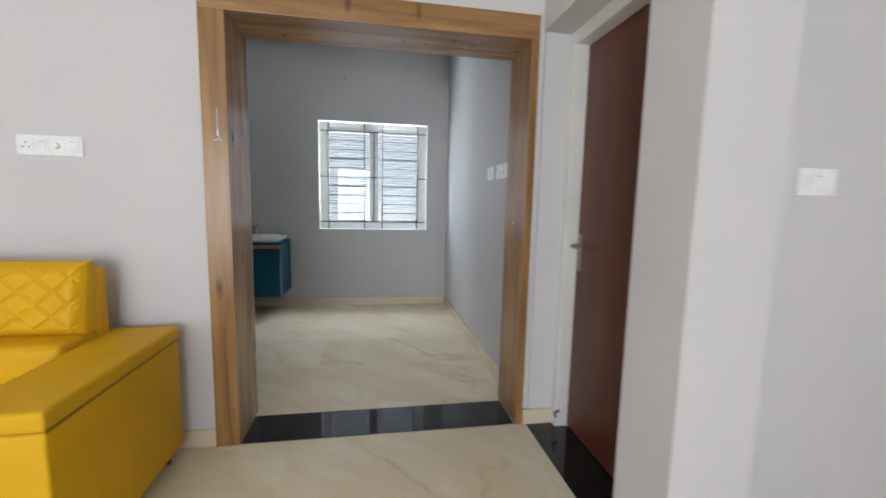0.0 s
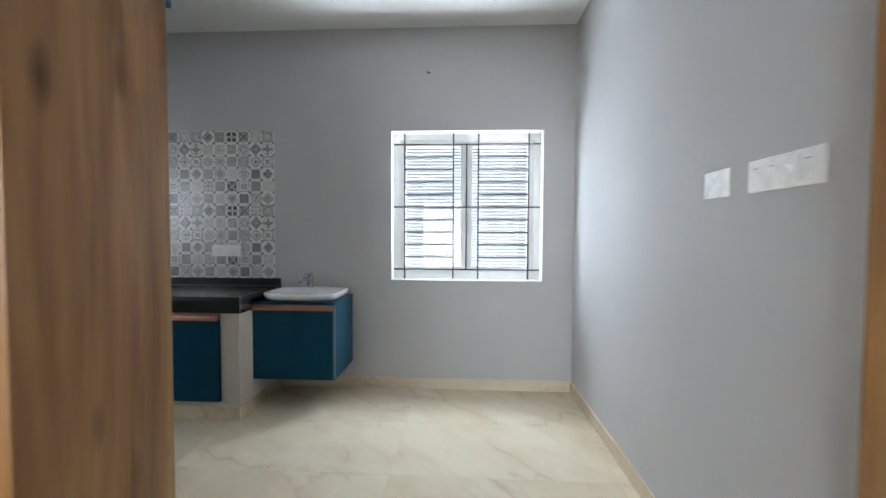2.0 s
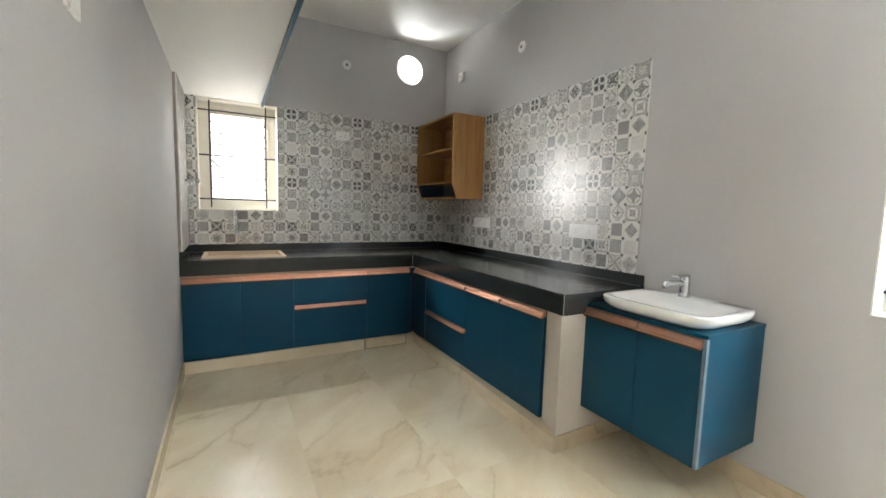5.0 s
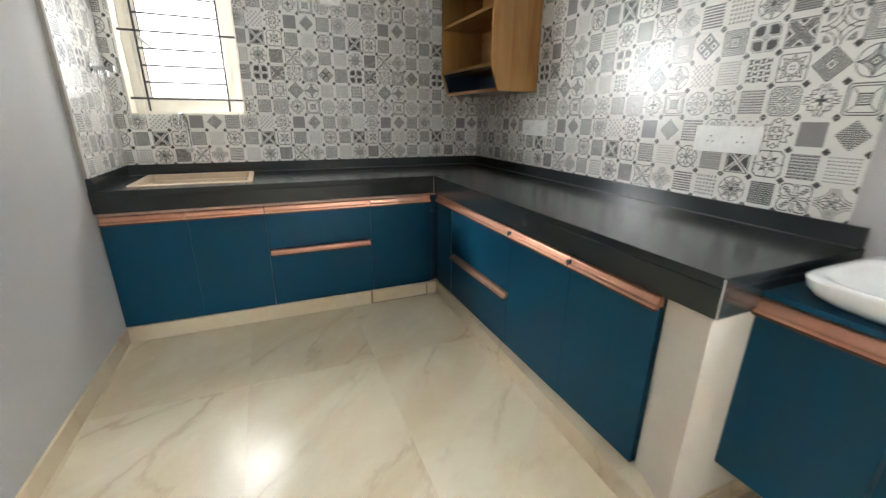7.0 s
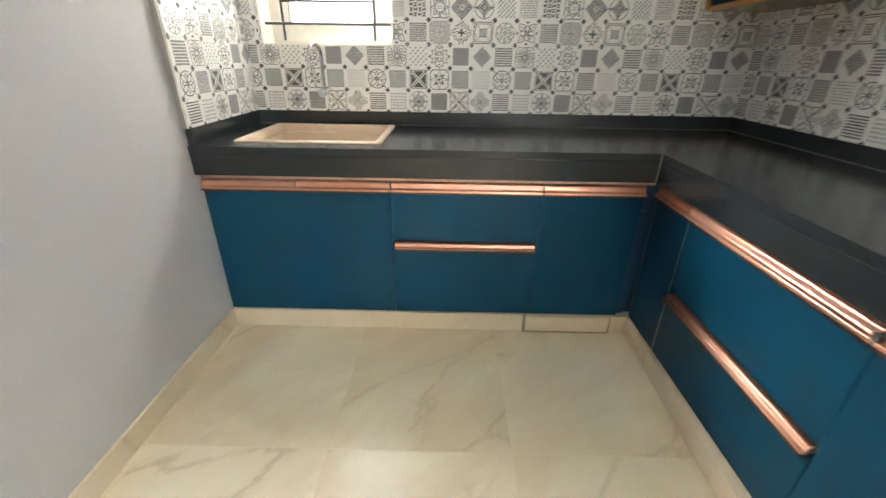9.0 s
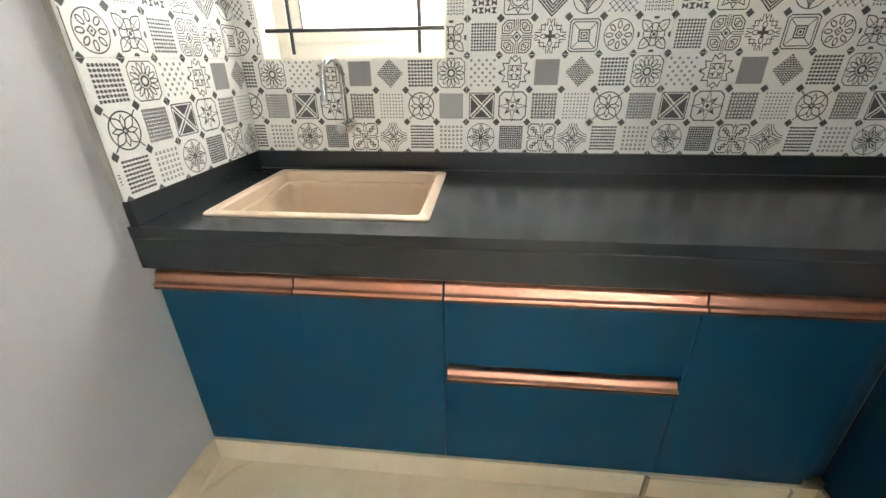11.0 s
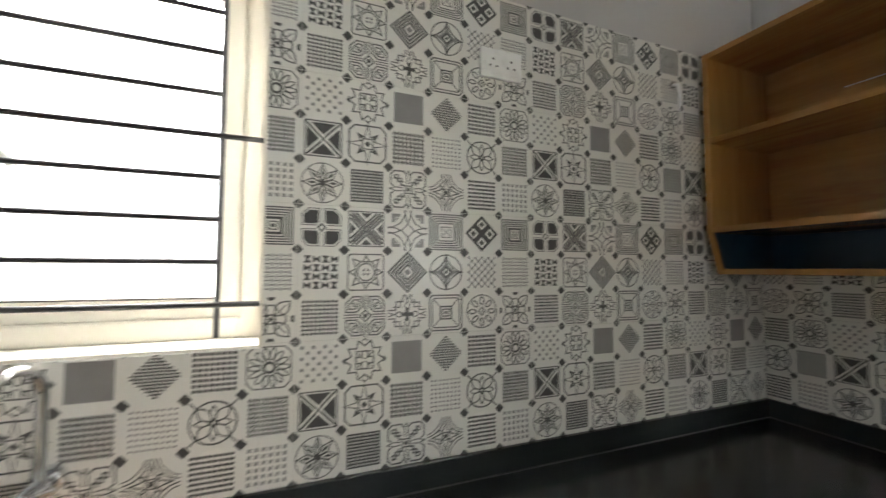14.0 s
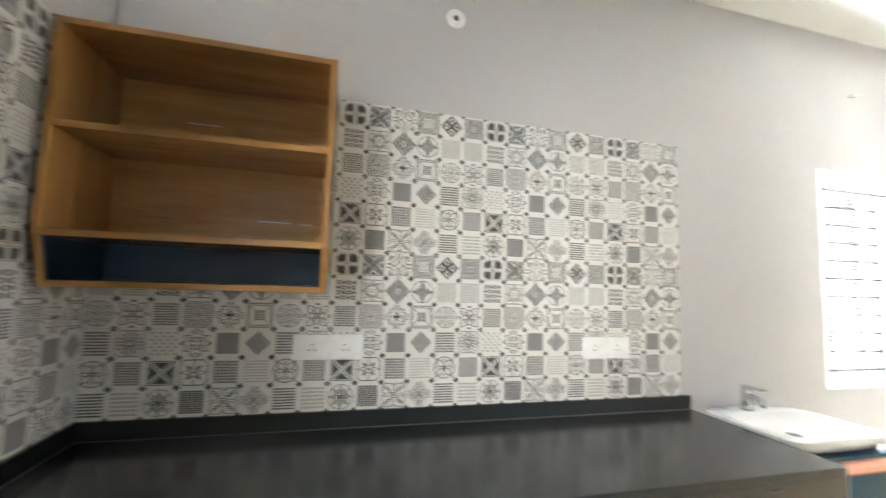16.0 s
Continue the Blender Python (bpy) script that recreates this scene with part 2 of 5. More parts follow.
M_RED = surface("red_marker", (0.5, 0.03, 0.03), (0.55, 0.04, 0.04), 0.5, 20, 100, 0.0)
M_PEEL = surface("torn_white_film", (0.62, 0.60, 0.56), (0.7, 0.68, 0.64), 0.4, 30, 100, 0.1)

M_GLASS, gn, gl, gs = shader("clear_window_glass")
gs.inputs["Base Color"].default_value = (0.96, 0.98, 0.97, 1)
gs.inputs["Transmission Weight"].default_value, gs.inputs["Roughness"].default_value, gs.inputs["IOR"].default_value = 1.0, 0.0, 1.45

# ---- builders ----
BASE = {}


def thing(name, at, label="", category="", group="", kind=""):
    """A top-level Empty at the base of a thing."""
    ob = new(name)
    ob.location = at
    ob.empty_display_size = 0.1
    BASE[ob.name] = Vector(at)
    return tagged(ob, label, category, group, kind)


def part(name, bm, material, parent=None, label="", smooth=None):
    """Links a bmesh (in world coordinates) as one mesh object, under a thing or a part."""
    base = BASE[parent.name] if parent else Vector((0, 0, 0))
    if base.length:
        bmesh.ops.translate(bm, verts=bm.verts, vec=-base)
    bmesh.ops.recalc_face_normals(bm, faces=bm.faces)
    me = bpy.data.meshes.new(name)
    bm.to_mesh(me)
    bm.free()
    for mt in material if isinstance(material, tuple) else (material,):
        me.materials.append(mt)
    if smooth is not None:
        me.polygons.foreach_set("use_smooth", [True] * len(me.polygons))
        me.set_sharp_from_angle(angle=radians(smooth))
    ob = new(name, me)
    if parent:
        ob.parent = parent
    BASE[ob.name] = base
    if label:
        ob["label"] = label
    return ob


def solid(name, bm, material, label="", category="", group="", kind="", smooth=None):
    return tagged(part(name, bm, material, None, "", smooth), label, category, group, kind)


def add_box(bm, x0, x1, y0, y1, z0, z1):
    v = [bm.verts.new((x, y, z)) for z in (z0, z1) for y in (y0, y1) for x in (x0, x1)]
    for f in ((0, 2, 3, 1), (4, 5, 7, 6), (0, 1, 5, 4), (2, 6, 7, 3), (0, 4, 6, 2), (1, 3, 7, 5)):
        bm.faces.new([v[i] for i in f])


def bx(x0, x1, y0, y1, z0, z1, bev=0.0, seg=2):
    bm = bmesh.new()
    add_box(bm, x0, x1, y0, y1, z0, z1)
    if bev:
        bmesh.ops.bevel(bm, geom=bm.edges[:], offset=bev, segments=seg, affect="EDGES", profile=0.6)
    return bm


def boxes(*rows):
    bm = bmesh.new()
    for r in rows:
        add_box(bm, *r)
    return bm


def holed(xs, ys, z0, z1):
    """A slab with a rectangular hole in its middle, from four x and four y lines."""
    bm = bmesh.new()
    v = {(i, j, k): bm.verts.new((xs[i], ys[j], (z0, z1)[k])) for i in range(4) for j in range(4) for k in (0, 1)}
    for i in range(3):
        for j in range(3):
            if (i, j) != (1, 1):
                for k in (0, 1):
                    bm.faces.new((v[i, j, k], v[i + 1, j, k], v[i + 1, j + 1, k], v[i, j + 1, k]))
    for a, b in [((i, j), (i + 1, j)) for i in range(3) for j in (0, 3)] + [((i, j), (i, j + 1)) for i in (0, 3) for j in range(3)] + [((1, 1), (2, 1)), ((1, 2), (2, 2)), ((1, 1), (1, 2)), ((2, 1), (2, 2))]:
        bm.faces.new((v[(*a, 0)], v[(*b, 0)], v[(*b, 1)], v[(*a, 1)]))
    return bm


def prism(outline, axis, a, b):
    """Extrudes a 2D outline along x (points y, z), y (points x, z) or z (points x, y)."""
    bm = bmesh.new()
    put = {"x": lambda p, s: (s, p[0], p[1]), "y": lambda p, s: (p[0], s, p[1]), "z": lambda p, s: (p[0], p[1], s)}[axis]
    lo, hi = [bm.verts.new(put(p, a)) for p in outline], [bm.verts.new(put(p, b)) for p in outline]
    k = len(outline)
    for i in range(k):
        bm.faces.new((lo[i], lo[(i + 1) % k], hi[(i + 1) % k], hi[i]))
    bm.faces.new(lo[::-1])
    bm.faces.new(hi)
    return bm


def tube(points, r, n=12, bm=None):
    """Sweeps a circle along a line of points."""
    bm = bm or bmesh.new()
    pts = [Vector(p) for p in points]
    rings, up = [], None
    for i, p in enumerate(pts):
        d = (pts[min(i + 1, len(pts) - 1)] - pts[max(i - 1, 0)]).normalized()
        if up is None:
            up = d.orthogonal().normalized()
        up = (up - d * up.dot(d)).normalized()
        side = d.cross(up)
        rr = r[i] if isinstance(r, (list, tuple)) else r
        rings.append([bm.verts.new(p + rr * (math.cos(a) * up + math.sin(a) * side)) for a in (2 * math.pi * k / n for k in range(n))])
    for a, b in zip(rings, rings[1:]):
        for k in range(n):
            bm.faces.new((a[k], a[(k + 1) % n], b[(k + 1) % n], b[k]))
    bm.faces.new(rings[0][::-1])
    bm.faces.new(rings[-1])
    return bm


def loft(rings, n=56):
    """Skins rings (cx, cy, hx, hy, z, power): superellipses one above the other, closed at both ends."""
    bm = bmesh.new()
    made = []
    for cx, cy, hx, hy, z, e in rings:
        ring = []
        for k in range(n):
            a = 2 * math.pi * (k + 0.5) / n
            c, s = math.cos(a), math.sin(a)
            ring.append(bm.verts.new((cx + hx * math.copysign(abs(c) ** (2 / e), c), cy + hy * math.copysign(abs(s) ** (2 / e), s), z)))
        made.append(ring)
    for a, b in zip(made, made[1:]):
        for k in range(n):
            bm.faces.new((a[k], a[(k + 1) % n], b[(k + 1) % n], b[k]))
    bm.faces.new(made[0][::-1])
    bm.faces.new(made[-1])
    return bm


def disc(at, axis, profile, n=28):
    """Turns a profile of (radius, distance along axis) about an axis through at."""
    bm = bmesh.new()
    at, axis = Vector(at), Vector(axis).normalized()
    up = axis.orthogonal().normalized()
    side = axis.cross(up)
    rings = [[bm.verts.new(at + axis * d + max(r, 0.0003) * (math.cos(a) * up + math.sin(a) * side)) for a in (2 * math.pi * k / n for k in range(n))] for r, d in profile]
    for a, b in zip(rings, rings[1:]):
        for k in range(n):
            bm.faces.new((a[k], a[(k + 1) % n], b[(k + 1) % n], b[k]))
    bm.faces.new(rings[0][::-1])
    bm.faces.new(rings[-1])
    return bm


# ---- plan ----
XW, XE, YN, YS = -3.722, 1.385, 6.515, 3.985      # kitchen faces
YL, ZC = 3.68, 3.064                               # living-side face, ceiling
XP, XD = 1.372, 1.60                               # pier face, door plane
TOP = 3.22
WN = (-0.157, 1.131, 0.933, 2.208)                 # north window: x, x, z, z
WW = (4.088, 4.737, 1.250, 2.214)                  # west window: y, y, z, z
HOLE = (6.07, 2.785, 0.148)                        # vent: y, z, radius

# ---- structure ----
solid("wall_north", boxes((XW, WN[0], YN, YN + 0.23, 0, TOP), (WN[1], XE, YN, YN + 0.23, 0, TOP),
      (WN[0], WN[1], YN, YN + 0.23, 0, WN[2]), (WN[0], WN[1], YN, YN + 0.23, WN[3], TOP)), M_KITCHEN,
      "grey painted kitchen wall with a barred window", "wall", kind="structure")


def west_wall():
    a, b = XW - 0.23, XW
    hy, hz, r = HOLE
    q = 0.2
    bm = boxes((a, b, YL, WW[0], 0, TOP), (a, b, WW[0], WW[1], 0, WW[2]), (a, b, WW[0], WW[1], WW[3], TOP),
               (a, b, WW[1], hy - q, 0, TOP), (a, b, hy - q, hy + q, 0, hz - q), (a, b, hy - q, hy + q, hz + q, TOP),
               (a, b, hy + q, YN + 0.23, 0, TOP))
    n = 40
    rings = []
    for x in (b, a):
        inner, outer = [], []
        for k in range(n):
            t = 2 * math.pi * k / n + math.pi / 4
            c, s = math.cos(t), math.sin(t)
            f = q / max(abs(c), abs(s))
            inner.append(bm.verts.new((x, hy + r * c, hz + r * s)))
            outer.append(bm.verts.new((x, hy + f * c, hz + f * s)))
        rings.append((inner, outer))
    for inner, outer in rings:
        for k in range(n):
            bm.faces.new((inner[k], inner[(k + 1) % n], outer[(k + 1) % n], outer[k]))
    for k in range(n):
        bm.faces.new((rings[0][0][k], rings[1][0][k], rings[1][0][(k + 1) % n], rings[0][0][(k + 1) % n]))
    return bm


solid("wall_west", west_wall(), M_KITCHEN, "grey painted kitchen wall with a window and a round vent hole", "wall", kind="structure")
solid("wall_east", bx(XE, XE + 0.235, YL, YN + 0.23, 0, TOP), M_KITCHEN, "smooth grey painted kitchen wall", "wall", kind="structure")

# the wall between living room and kitchen: two skins, each in its room's colour
ym = 3.84
OPX0, OPX1, OPZ = -0.312, 1.348, 2.268
solid("wall_south", boxes((XW, OPX0, ym, YS, 0, TOP), (OPX0, XE, ym, YS, OPZ, TOP)), M_KITCHEN,
      "grey painted kitchen wall beside the wide opening", "wall", kind="structure")
solid("wall_living_north", boxes((-3.75, OPX0, YL, ym, 0, TOP), (OPX0, XE, YL, ym, OPZ, TOP), (OPX1, XE, YL, ym, 0, OPZ)),
      M_LIVING, "pale lilac-grey painted living room wall", "wall", kind="structure")
# door alcove on the living room's side
solid("wall_door", boxes((XE, XD + 0.05, YL - 0.02, YL, 0, TOP), (XP, 1.66, 2.54, 2.80, 0, TOP), (XP, XD + 0.3, 2.80, YL - 0.02, 2.19, TOP),
      (XD + 0.06, XD + 0.3, 2.80, YL, 0, 2.19)), M_LIVING, "pale painted wall end beside the brown door", "wall", kind="structure")
solid("wall_living_side", boxes((1.66, 3.2, 2.78, 2.98, 0, TOP)), M_LIVING, "pale painted wall with a switch plate", "wall", kind="structure")
solid("wall_living_east", boxes((3.2, 3.4, -2.4, 2.98, 0, TOP)), M_LIVING, "plain pale living room wall", "wall", kind="structure")
solid("wall_living_west", boxes((-3.95, -3.75, -2.4, ym, 0, TOP)), M_LIVING, "plain pale living room wall", "wall", kind="structure")
solid("wall_living_south", boxes((-3.75, -2.6, -2.4, -2.2, 0, TOP), (0.6, 3.2, -2.4, -2.2, 0, TOP), (-2.6, 0.6, -2.4, -2.2, 2.35, TOP),
      (-2.6, 0.6, -2.4, -2.2, 0, 0.25)), M_LIVING, "plain pale living room wall with a wide opening", "wall", kind="structure")
solid("ceiling", boxes((XW, XE, YS, YN, ZC, ZC + 0.1)), M_CEIL, "white painted kitchen ceiling", "ceiling", kind="structure")
solid("ceiling_living", boxes((-3.75, XP, -2.2, YL, ZC, ZC + 0.1), (XP, 3.2, -2.2, 2.78, ZC, ZC + 0.1)), M_CEIL,
      "white painted living room ceiling", "ceiling", kind="structure")
solid("roof", boxes((XW - 0.23, 3.4, -2.4, 6.745, TOP, TOP + 0.15)), M_CEIL, "flat concrete roof slab", "roof", kind="structure")
solid("threshold", boxes((-0.2, 1.30, 3.664, 3.94, -0.02, 0.003)), M_THRESH, "polished black granite threshold strip in the opening", "threshold", kind="structure")
solid("threshold_door", boxes((XP, XD + 0.05, 2.80, 3.655, -0.02, 0.003)), M_THRESH, "polished black granite threshold at the door", "threshold", kind="structure")
solid("ground", boxes((-400, 400, -400, 400, -0.75, -0.7)), M_EARTH, "dusty bare ground outside", "ground", kind="structure")


def skirting(name, *rows):
    bm = boxes(*rows)
    solid(name, bm, M_SKIRT, "cream marble-look skirting tile along the wall foot", "skirting", kind="structure")


HS = 0.09
skirting("baseboard_north", (-0.98 - 0.13, XE, YN - 0.012, YN, 0, HS))
skirting("baseboard_east", (XE - 0.012, XE, YS, YN - 0.012, 0, HS))
skirting("baseboard_south", (-3.10, OPX0, YS, YS + 0.012, 0, HS))
skirting("baseboard_living", (-3.75, OPX0, YL - 0.012, YL, 0, HS))
skirting("baseboard_alcove", (OPX1 + 0.001, XD - 0.075, YL - 0.032, YL - 0.02, 0.003, HS))
skirting("baseboard_cabinets", (-3.12, -3.10, YS + 0.012, 5.885, 0, 0.092))
solid("baseboard_cabinets_north", prism([(-3.10, 5.905), (-3.10, 5.890), (-1.302, 5.830), (-1.302, 5.905)], "z", 0, 0.092), M_SKIRT,
      "cream marble-look skirting tile along the wall foot", "skirting", kind="structure")

# ---- opening: oak-clad frame ----
opening = thing("door_frame_1", (0.5, 3.8, 0), "wide oak-laminate portal frame with knots and worn film", "door frame", kind="structure")
part("post", bx(OPX0, -0.197, 3.655, YS + 0.003, 0, 2.143, 0.003), M_OAK, opening)
part("post", bx(1.306, OPX1, 3.655, YS - 0.001, 0, 2.143, 0.003), M_OAK, opening)
part("post_return", bx(OPX1, XE - 0.001, ym + 0.002, YS - 0.002, 0, OPZ, 0.002), M_OAK, opening)
part("head", bx(OPX0, OPX1, 3.655, YS + 0.003, 2.144, OPZ, 0.003), M_OAKX, opening)


def scrap(bm, x, y, z, s):
    for k in range(7):
        a = random.uniform(0, 6.3)
        b = a + random.uniform(0.15, 0.5)
        r = s * random.uniform(0.4, 1.3)
        c = bm.verts.new((x, y, z))
        p = bm.verts.new((x + r * math.cos(a), y - 0.004, z + r * math.sin(a)))
        q = bm.verts.new((x + 0.6 * r * math.cos(b), y - 0.002, z + 0.6 * r * math.sin(b)))
        bm.faces.new((c, p, q))
    return bm


part("torn_film", scrap(bmesh.new(), -0.236, 3.652, 1.565, 0.035), M_PEEL, opening, "torn scrap of white protective film")
part("torn_film", bx(-0.2455, -0.2425, 3.6525, 3.6545, 1.575, 1.70), M_PEEL, opening, "torn scrap of white protective film")
part("torn_film", scrap(bmesh.new(), 1.296, 3.80, 1.18, 0.02), M_PEEL, opening, "torn scrap of white protective film")

# ---- brown door ----
door = thing("door_1", (XD, 3.2, 0), "closed dark red-brown wooden door in a white frame", "door", kind="structure")
part("frame_stile", bx(XD - 0.075, XD + 0.055, 3.60, YL - 0.022, 0.003, 2.19, 0.006), M_WHITE, door, "white painted door frame")
part("frame_stile", bx(XD - 0.075, XD + 0.055, 2.80, 2.86, 0.003, 2.19, 0.006), M_WHITE, door, "white painted door frame")
part("frame_head", bx(XD - 0.075, XD + 0.055, 2.86, 3.60, 2.12, 2.19, 0.006), M_WHITE, door, "white painted door frame")
leaf = part("leaf", bx(XD, XD + 0.036, 2.863, 3.597, 0.012, 2.117, 0.002), M_DOOR, door)
part("back_plate", bx(XD - 0.006, XD, 3.545, 3.587, 0.93, 1.13, 0.002), M_STEEL, leaf, "brushed steel handle plate")
part("lever", tube([(XD - 0.004, 3.566, 1.065), (XD - 0.045, 3.566, 1.065), (XD - 0.052, 3.558, 1.065), (XD - 0.054, 3.53, 1.064), (XD - 0.052, 3.44, 1.06)], 0.009), M_STEEL, leaf, "steel lever handle", smooth=50)
part("keyhole", disc((XD - 0.0065, 3.566, 0.98), (-1, 0, 0), [(0.0, 0.0), (0.008, 0.0), (0.008, 0.001), (0.0, 0.001)], 14), M_SLOT, leaf, "dark keyhole")
part("floor_bolt", tube([(XD - 0.055, 3.60, 0.1), (XD - 0.09, 3.58, 0.1), (XD - 0.1, 3.54, 0.1)], 0.008), M_STEEL, door, "small steel door catch", smooth=50)

# ---- windows ----
def window(name, label, mat4, u0, u1, z0, z1, sashes, depth=0.105, fr=0.055, st=0.05, paint=None):
    """A white window set back in its painted reveal. mat4 takes (along, depth outward, up) to the world."""
    w = thing(name, mat4 @ Vector(((u0 + u1) / 2, 0, z0)), label, "window", kind="structure")

    def put(nm, rows, m, parent, lab="", bev=0.0):
        bm = boxes(*rows)
        if bev:
            bmesh.ops.bevel(bm, geom=bm.edges[:], offset=bev, segments=2, affect="EDGES")
        bmesh.ops.transform(bm, matrix=mat4, verts=bm.verts)
        return part(nm, bm, m, parent, lab)
    t = 0.006
    wall_paint, frame_paint = (paint, paint) if paint else (M_WHITE, M_UPVC)
    put("reveal", [(u0, u0 + t, -0.004, 0.225, z0 + t, z1 - t)], wall_paint, w, "white painted reveal")
    put("reveal", [(u1 - t, u1, -0.004, 0.225, z0 + t, z1 - t)], wall_paint, w, "white painted reveal")
    put("reveal", [(u0, u1, -0.004, 0.225, z1 - t, z1)], wall_paint, w, "white painted reveal")
    put("window_sill", [(u0, u1, -0.004, 0.225, z0, z0 + t)], wall_paint, w, "white painted sill")
    a0, a1, b0, b1 = u0 + t, u1 - t, z0 + t, z1 - t
    d = depth
    put("window_frame", [(a0, a0 + fr, d, d + 0.06, b0, b1)], frame_paint, w, "", 0.004)
    put("window_frame", [(a1 - fr, a1, d, d + 0.06, b0, b1)], frame_paint, w, "", 0.004)
    put("window_frame", [(a0 + fr, a1 - fr, d, d + 0.06, b0, b0 + fr)], frame_paint, w, "", 0.004)
    put("window_frame", [(a0 + fr, a1 - fr, d, d + 0.06, b1 - fr, b1)], frame_paint, w, "", 0.004)
    step = (a1 - a0 - 2 * fr) / sashes
    for k in range(sashes):
        s0, s1 = a0 + fr + k * step, a0 + fr + (k + 1) * step
        c0, c1, e = b0 + fr, b1 - fr, d + 0.012 + 0.018 * k
        sash = put("sash", [(s0, s0 + st, e, e + 0.035, c0, c1)], frame_paint, w, "white sliding sash", 0.003)
        put("rail", [(s1 - st, s1, e, e + 0.035, c0, c1)], frame_paint, sash, "", 0.003)
        put("rail", [(s0 + st, s1 - st, e, e + 0.035, c0, c0 + st)], frame_paint, sash, "", 0.003)
        put("rail", [(s0 + st, s1 - st, e, e + 0.035, c1 - st, c1)], frame_paint, sash, "", 0.003)
        pane = put("pane", [(s0 + st, s1 - st, e + 0.015, e + 0.02, c0 + st, c1 - st)], M_GLASS, sash, "clear glass pane")
        pane.visible_shadow = False
        g0, g1, h0, h1, gy = s0 + st - 0.004, s1 - st + 0.004, c0 + st - 0.004, c1 - st + 0.004, e - 0.0015
        for row in ((g0, g0 + 0.005, gy, e - 0.0002, h0, h1), (g1 - 0.005, g1, gy, e - 0.0002, h0, h1),
                    (g0 + 0.005, g1 - 0.005, gy, e - 0.0002, h0, h0 + 0.005), (g0 + 0.005, g1 - 0.005, gy, e - 0.0002, h1 - 0.005, h1)):
            put("gasket", [row], M_SLOT, sash, "thin dark glazing gasket")
    if sashes > 1:
        um = (a0 + a1) / 2
        put("centre_mullion", [(um - 0.05, um + 0.05, d - 0.006, d + 0.011, b0 + fr, b1 - fr)], frame_paint, w, "", 0.003)
    return w, put


def grille(name, label, mat4, uprights, spans, mains, ends, thin_per_gap, r=0.0048, centre=None):
    g = thing(name, mat4 @ Vector((uprights[0], 0.035, mains[0])), label, "window grille", "window grilles")

    def rod(nm, p, q, rr):
        part(nm, tube([mat4 @ Vector(p), mat4 @ Vector(q)], rr, 8), M_IRON, g, smooth=50)
    for z in mains:
        rod("main_bar", (ends[0], 0.035, z), (ends[1], 0.035, z), r)
    for u in uprights:
        rod("upright_bar", (u, 0.035 + 1.6 * r, ends[2]), (u, 0.035 + 1.6 * r, ends[3]), r)
    if centre is not None:
        rod("upright_bar", (centre, 0.035 + 1.6 * r, mains[0]), (centre, 0.035 + 1.6 * r, mains[-1]), r)
    for lo, hi in zip(mains, mains[1:]):
        for k in range(1, thin_per_gap + 1):
            z = lo + (hi - lo) * k / (thin_per_gap + 1)
            for a, b in spans:
                rod("thin_bar", (a, 0.035, z), (b, 0.035, z), r * 0.92)
    return g


MN = Matrix.Translation((0, YN, 0))
MW = Matrix(((0, -1, 0, XW), (1, 0, 0, 0), (0, 0, 1, 0), (0, 0, 0, 1)))
window("window_1", "white two-pane window set in a white reveal", MN, WN[0], WN[1], WN[2], WN[3], 2)
wid = WN[1] - WN[0]
ups = [WN[0] + f * wid for f in (0.087, 0.413, 0.579, 0.909)]
grille("window_grille", "black iron burglar bars across the large window", MN, ups, [(ups[0], ups[1]), (ups[2], ups[3])],
       [WN[3] - f * (WN[3] - WN[2]) for f in (0.925, 0.505, 0.087)],
       (WN[0] + 0.02, WN[1] - 0.02, WN[2] + 0.012, WN[3] - 0.012), 4, 0.0066, WN[0] + 0.5 * wid)
w2, put2 = window("window_2", "cream-painted single window above the sink in a pale reveal", MW, WW[0], WW[1], WW[2], WW[3], 1, 0.12, 0.05, 0.05, M_CREAM)
grille("window_grille", "black iron burglar bars across the window above the sink", MW, [4.185, 4.640], [(4.185, 4.640)],
       [1.345, 1.73, 2.118], (WW[0] + 0.01, WW[1] - 0.008, WW[2] + 0.02, WW[3] - 0.012), 3, 0.0064)
stay = tube([MW @ Vector((4.178, 0.112, 1.71)), MW @ Vector((4.252, 0.105, 1.637))], 0.011, 10)
part("stay_arm", stay, M_INKL, w2, "white window stay arm", smooth=50)

# ---- outside ----
clad = thing("neighbour_building", (1.6, 7.9, -0.7), "weathered pale ribbed metal cladding of the neighbouring building", "building")
part("wall", bx(-0.6, 3.4, 7.82, 8.2, -0.7, 3.1), M_CLAD, clad)
for k in range(75):
    z = 0.2 + k * 0.036
    part("rib", prism([(7.819, z), (7.785, z + 0.002), (7.785, z + 0.012), (7.819, z + 0.026)], "x", -0.6, 3.4), M_CLAD, clad)

# ---- loft ----
loftt = thing("loft_cupboard", (-2.2, 4.3, 2.2), "plastered loft shelf with petrol-blue front boards under the ceiling", "loft")
part("slab", bx(XW, -0.66, YS, 4.60, 2.215, 2.29, 0.003), M_CEIL, loftt, "white plastered loft slab")
for k in range(5):
    a = XW + 0.004 + k * (3.062 / 5)
    part("front_board", bx(a + 0.001, a + 3.062 / 5 - 0.001, 4.60, 4.620, 2.192, ZC - 0.004, 0.0015), M_BLUE, loftt, "petrol-blue laminate board")
part("end_board", bx(-0.659, -0.641, YS + 0.002, 4.599, 2.192, ZC - 0.004, 0.0015), M_BLUE, loftt, "petrol-blue laminate board")

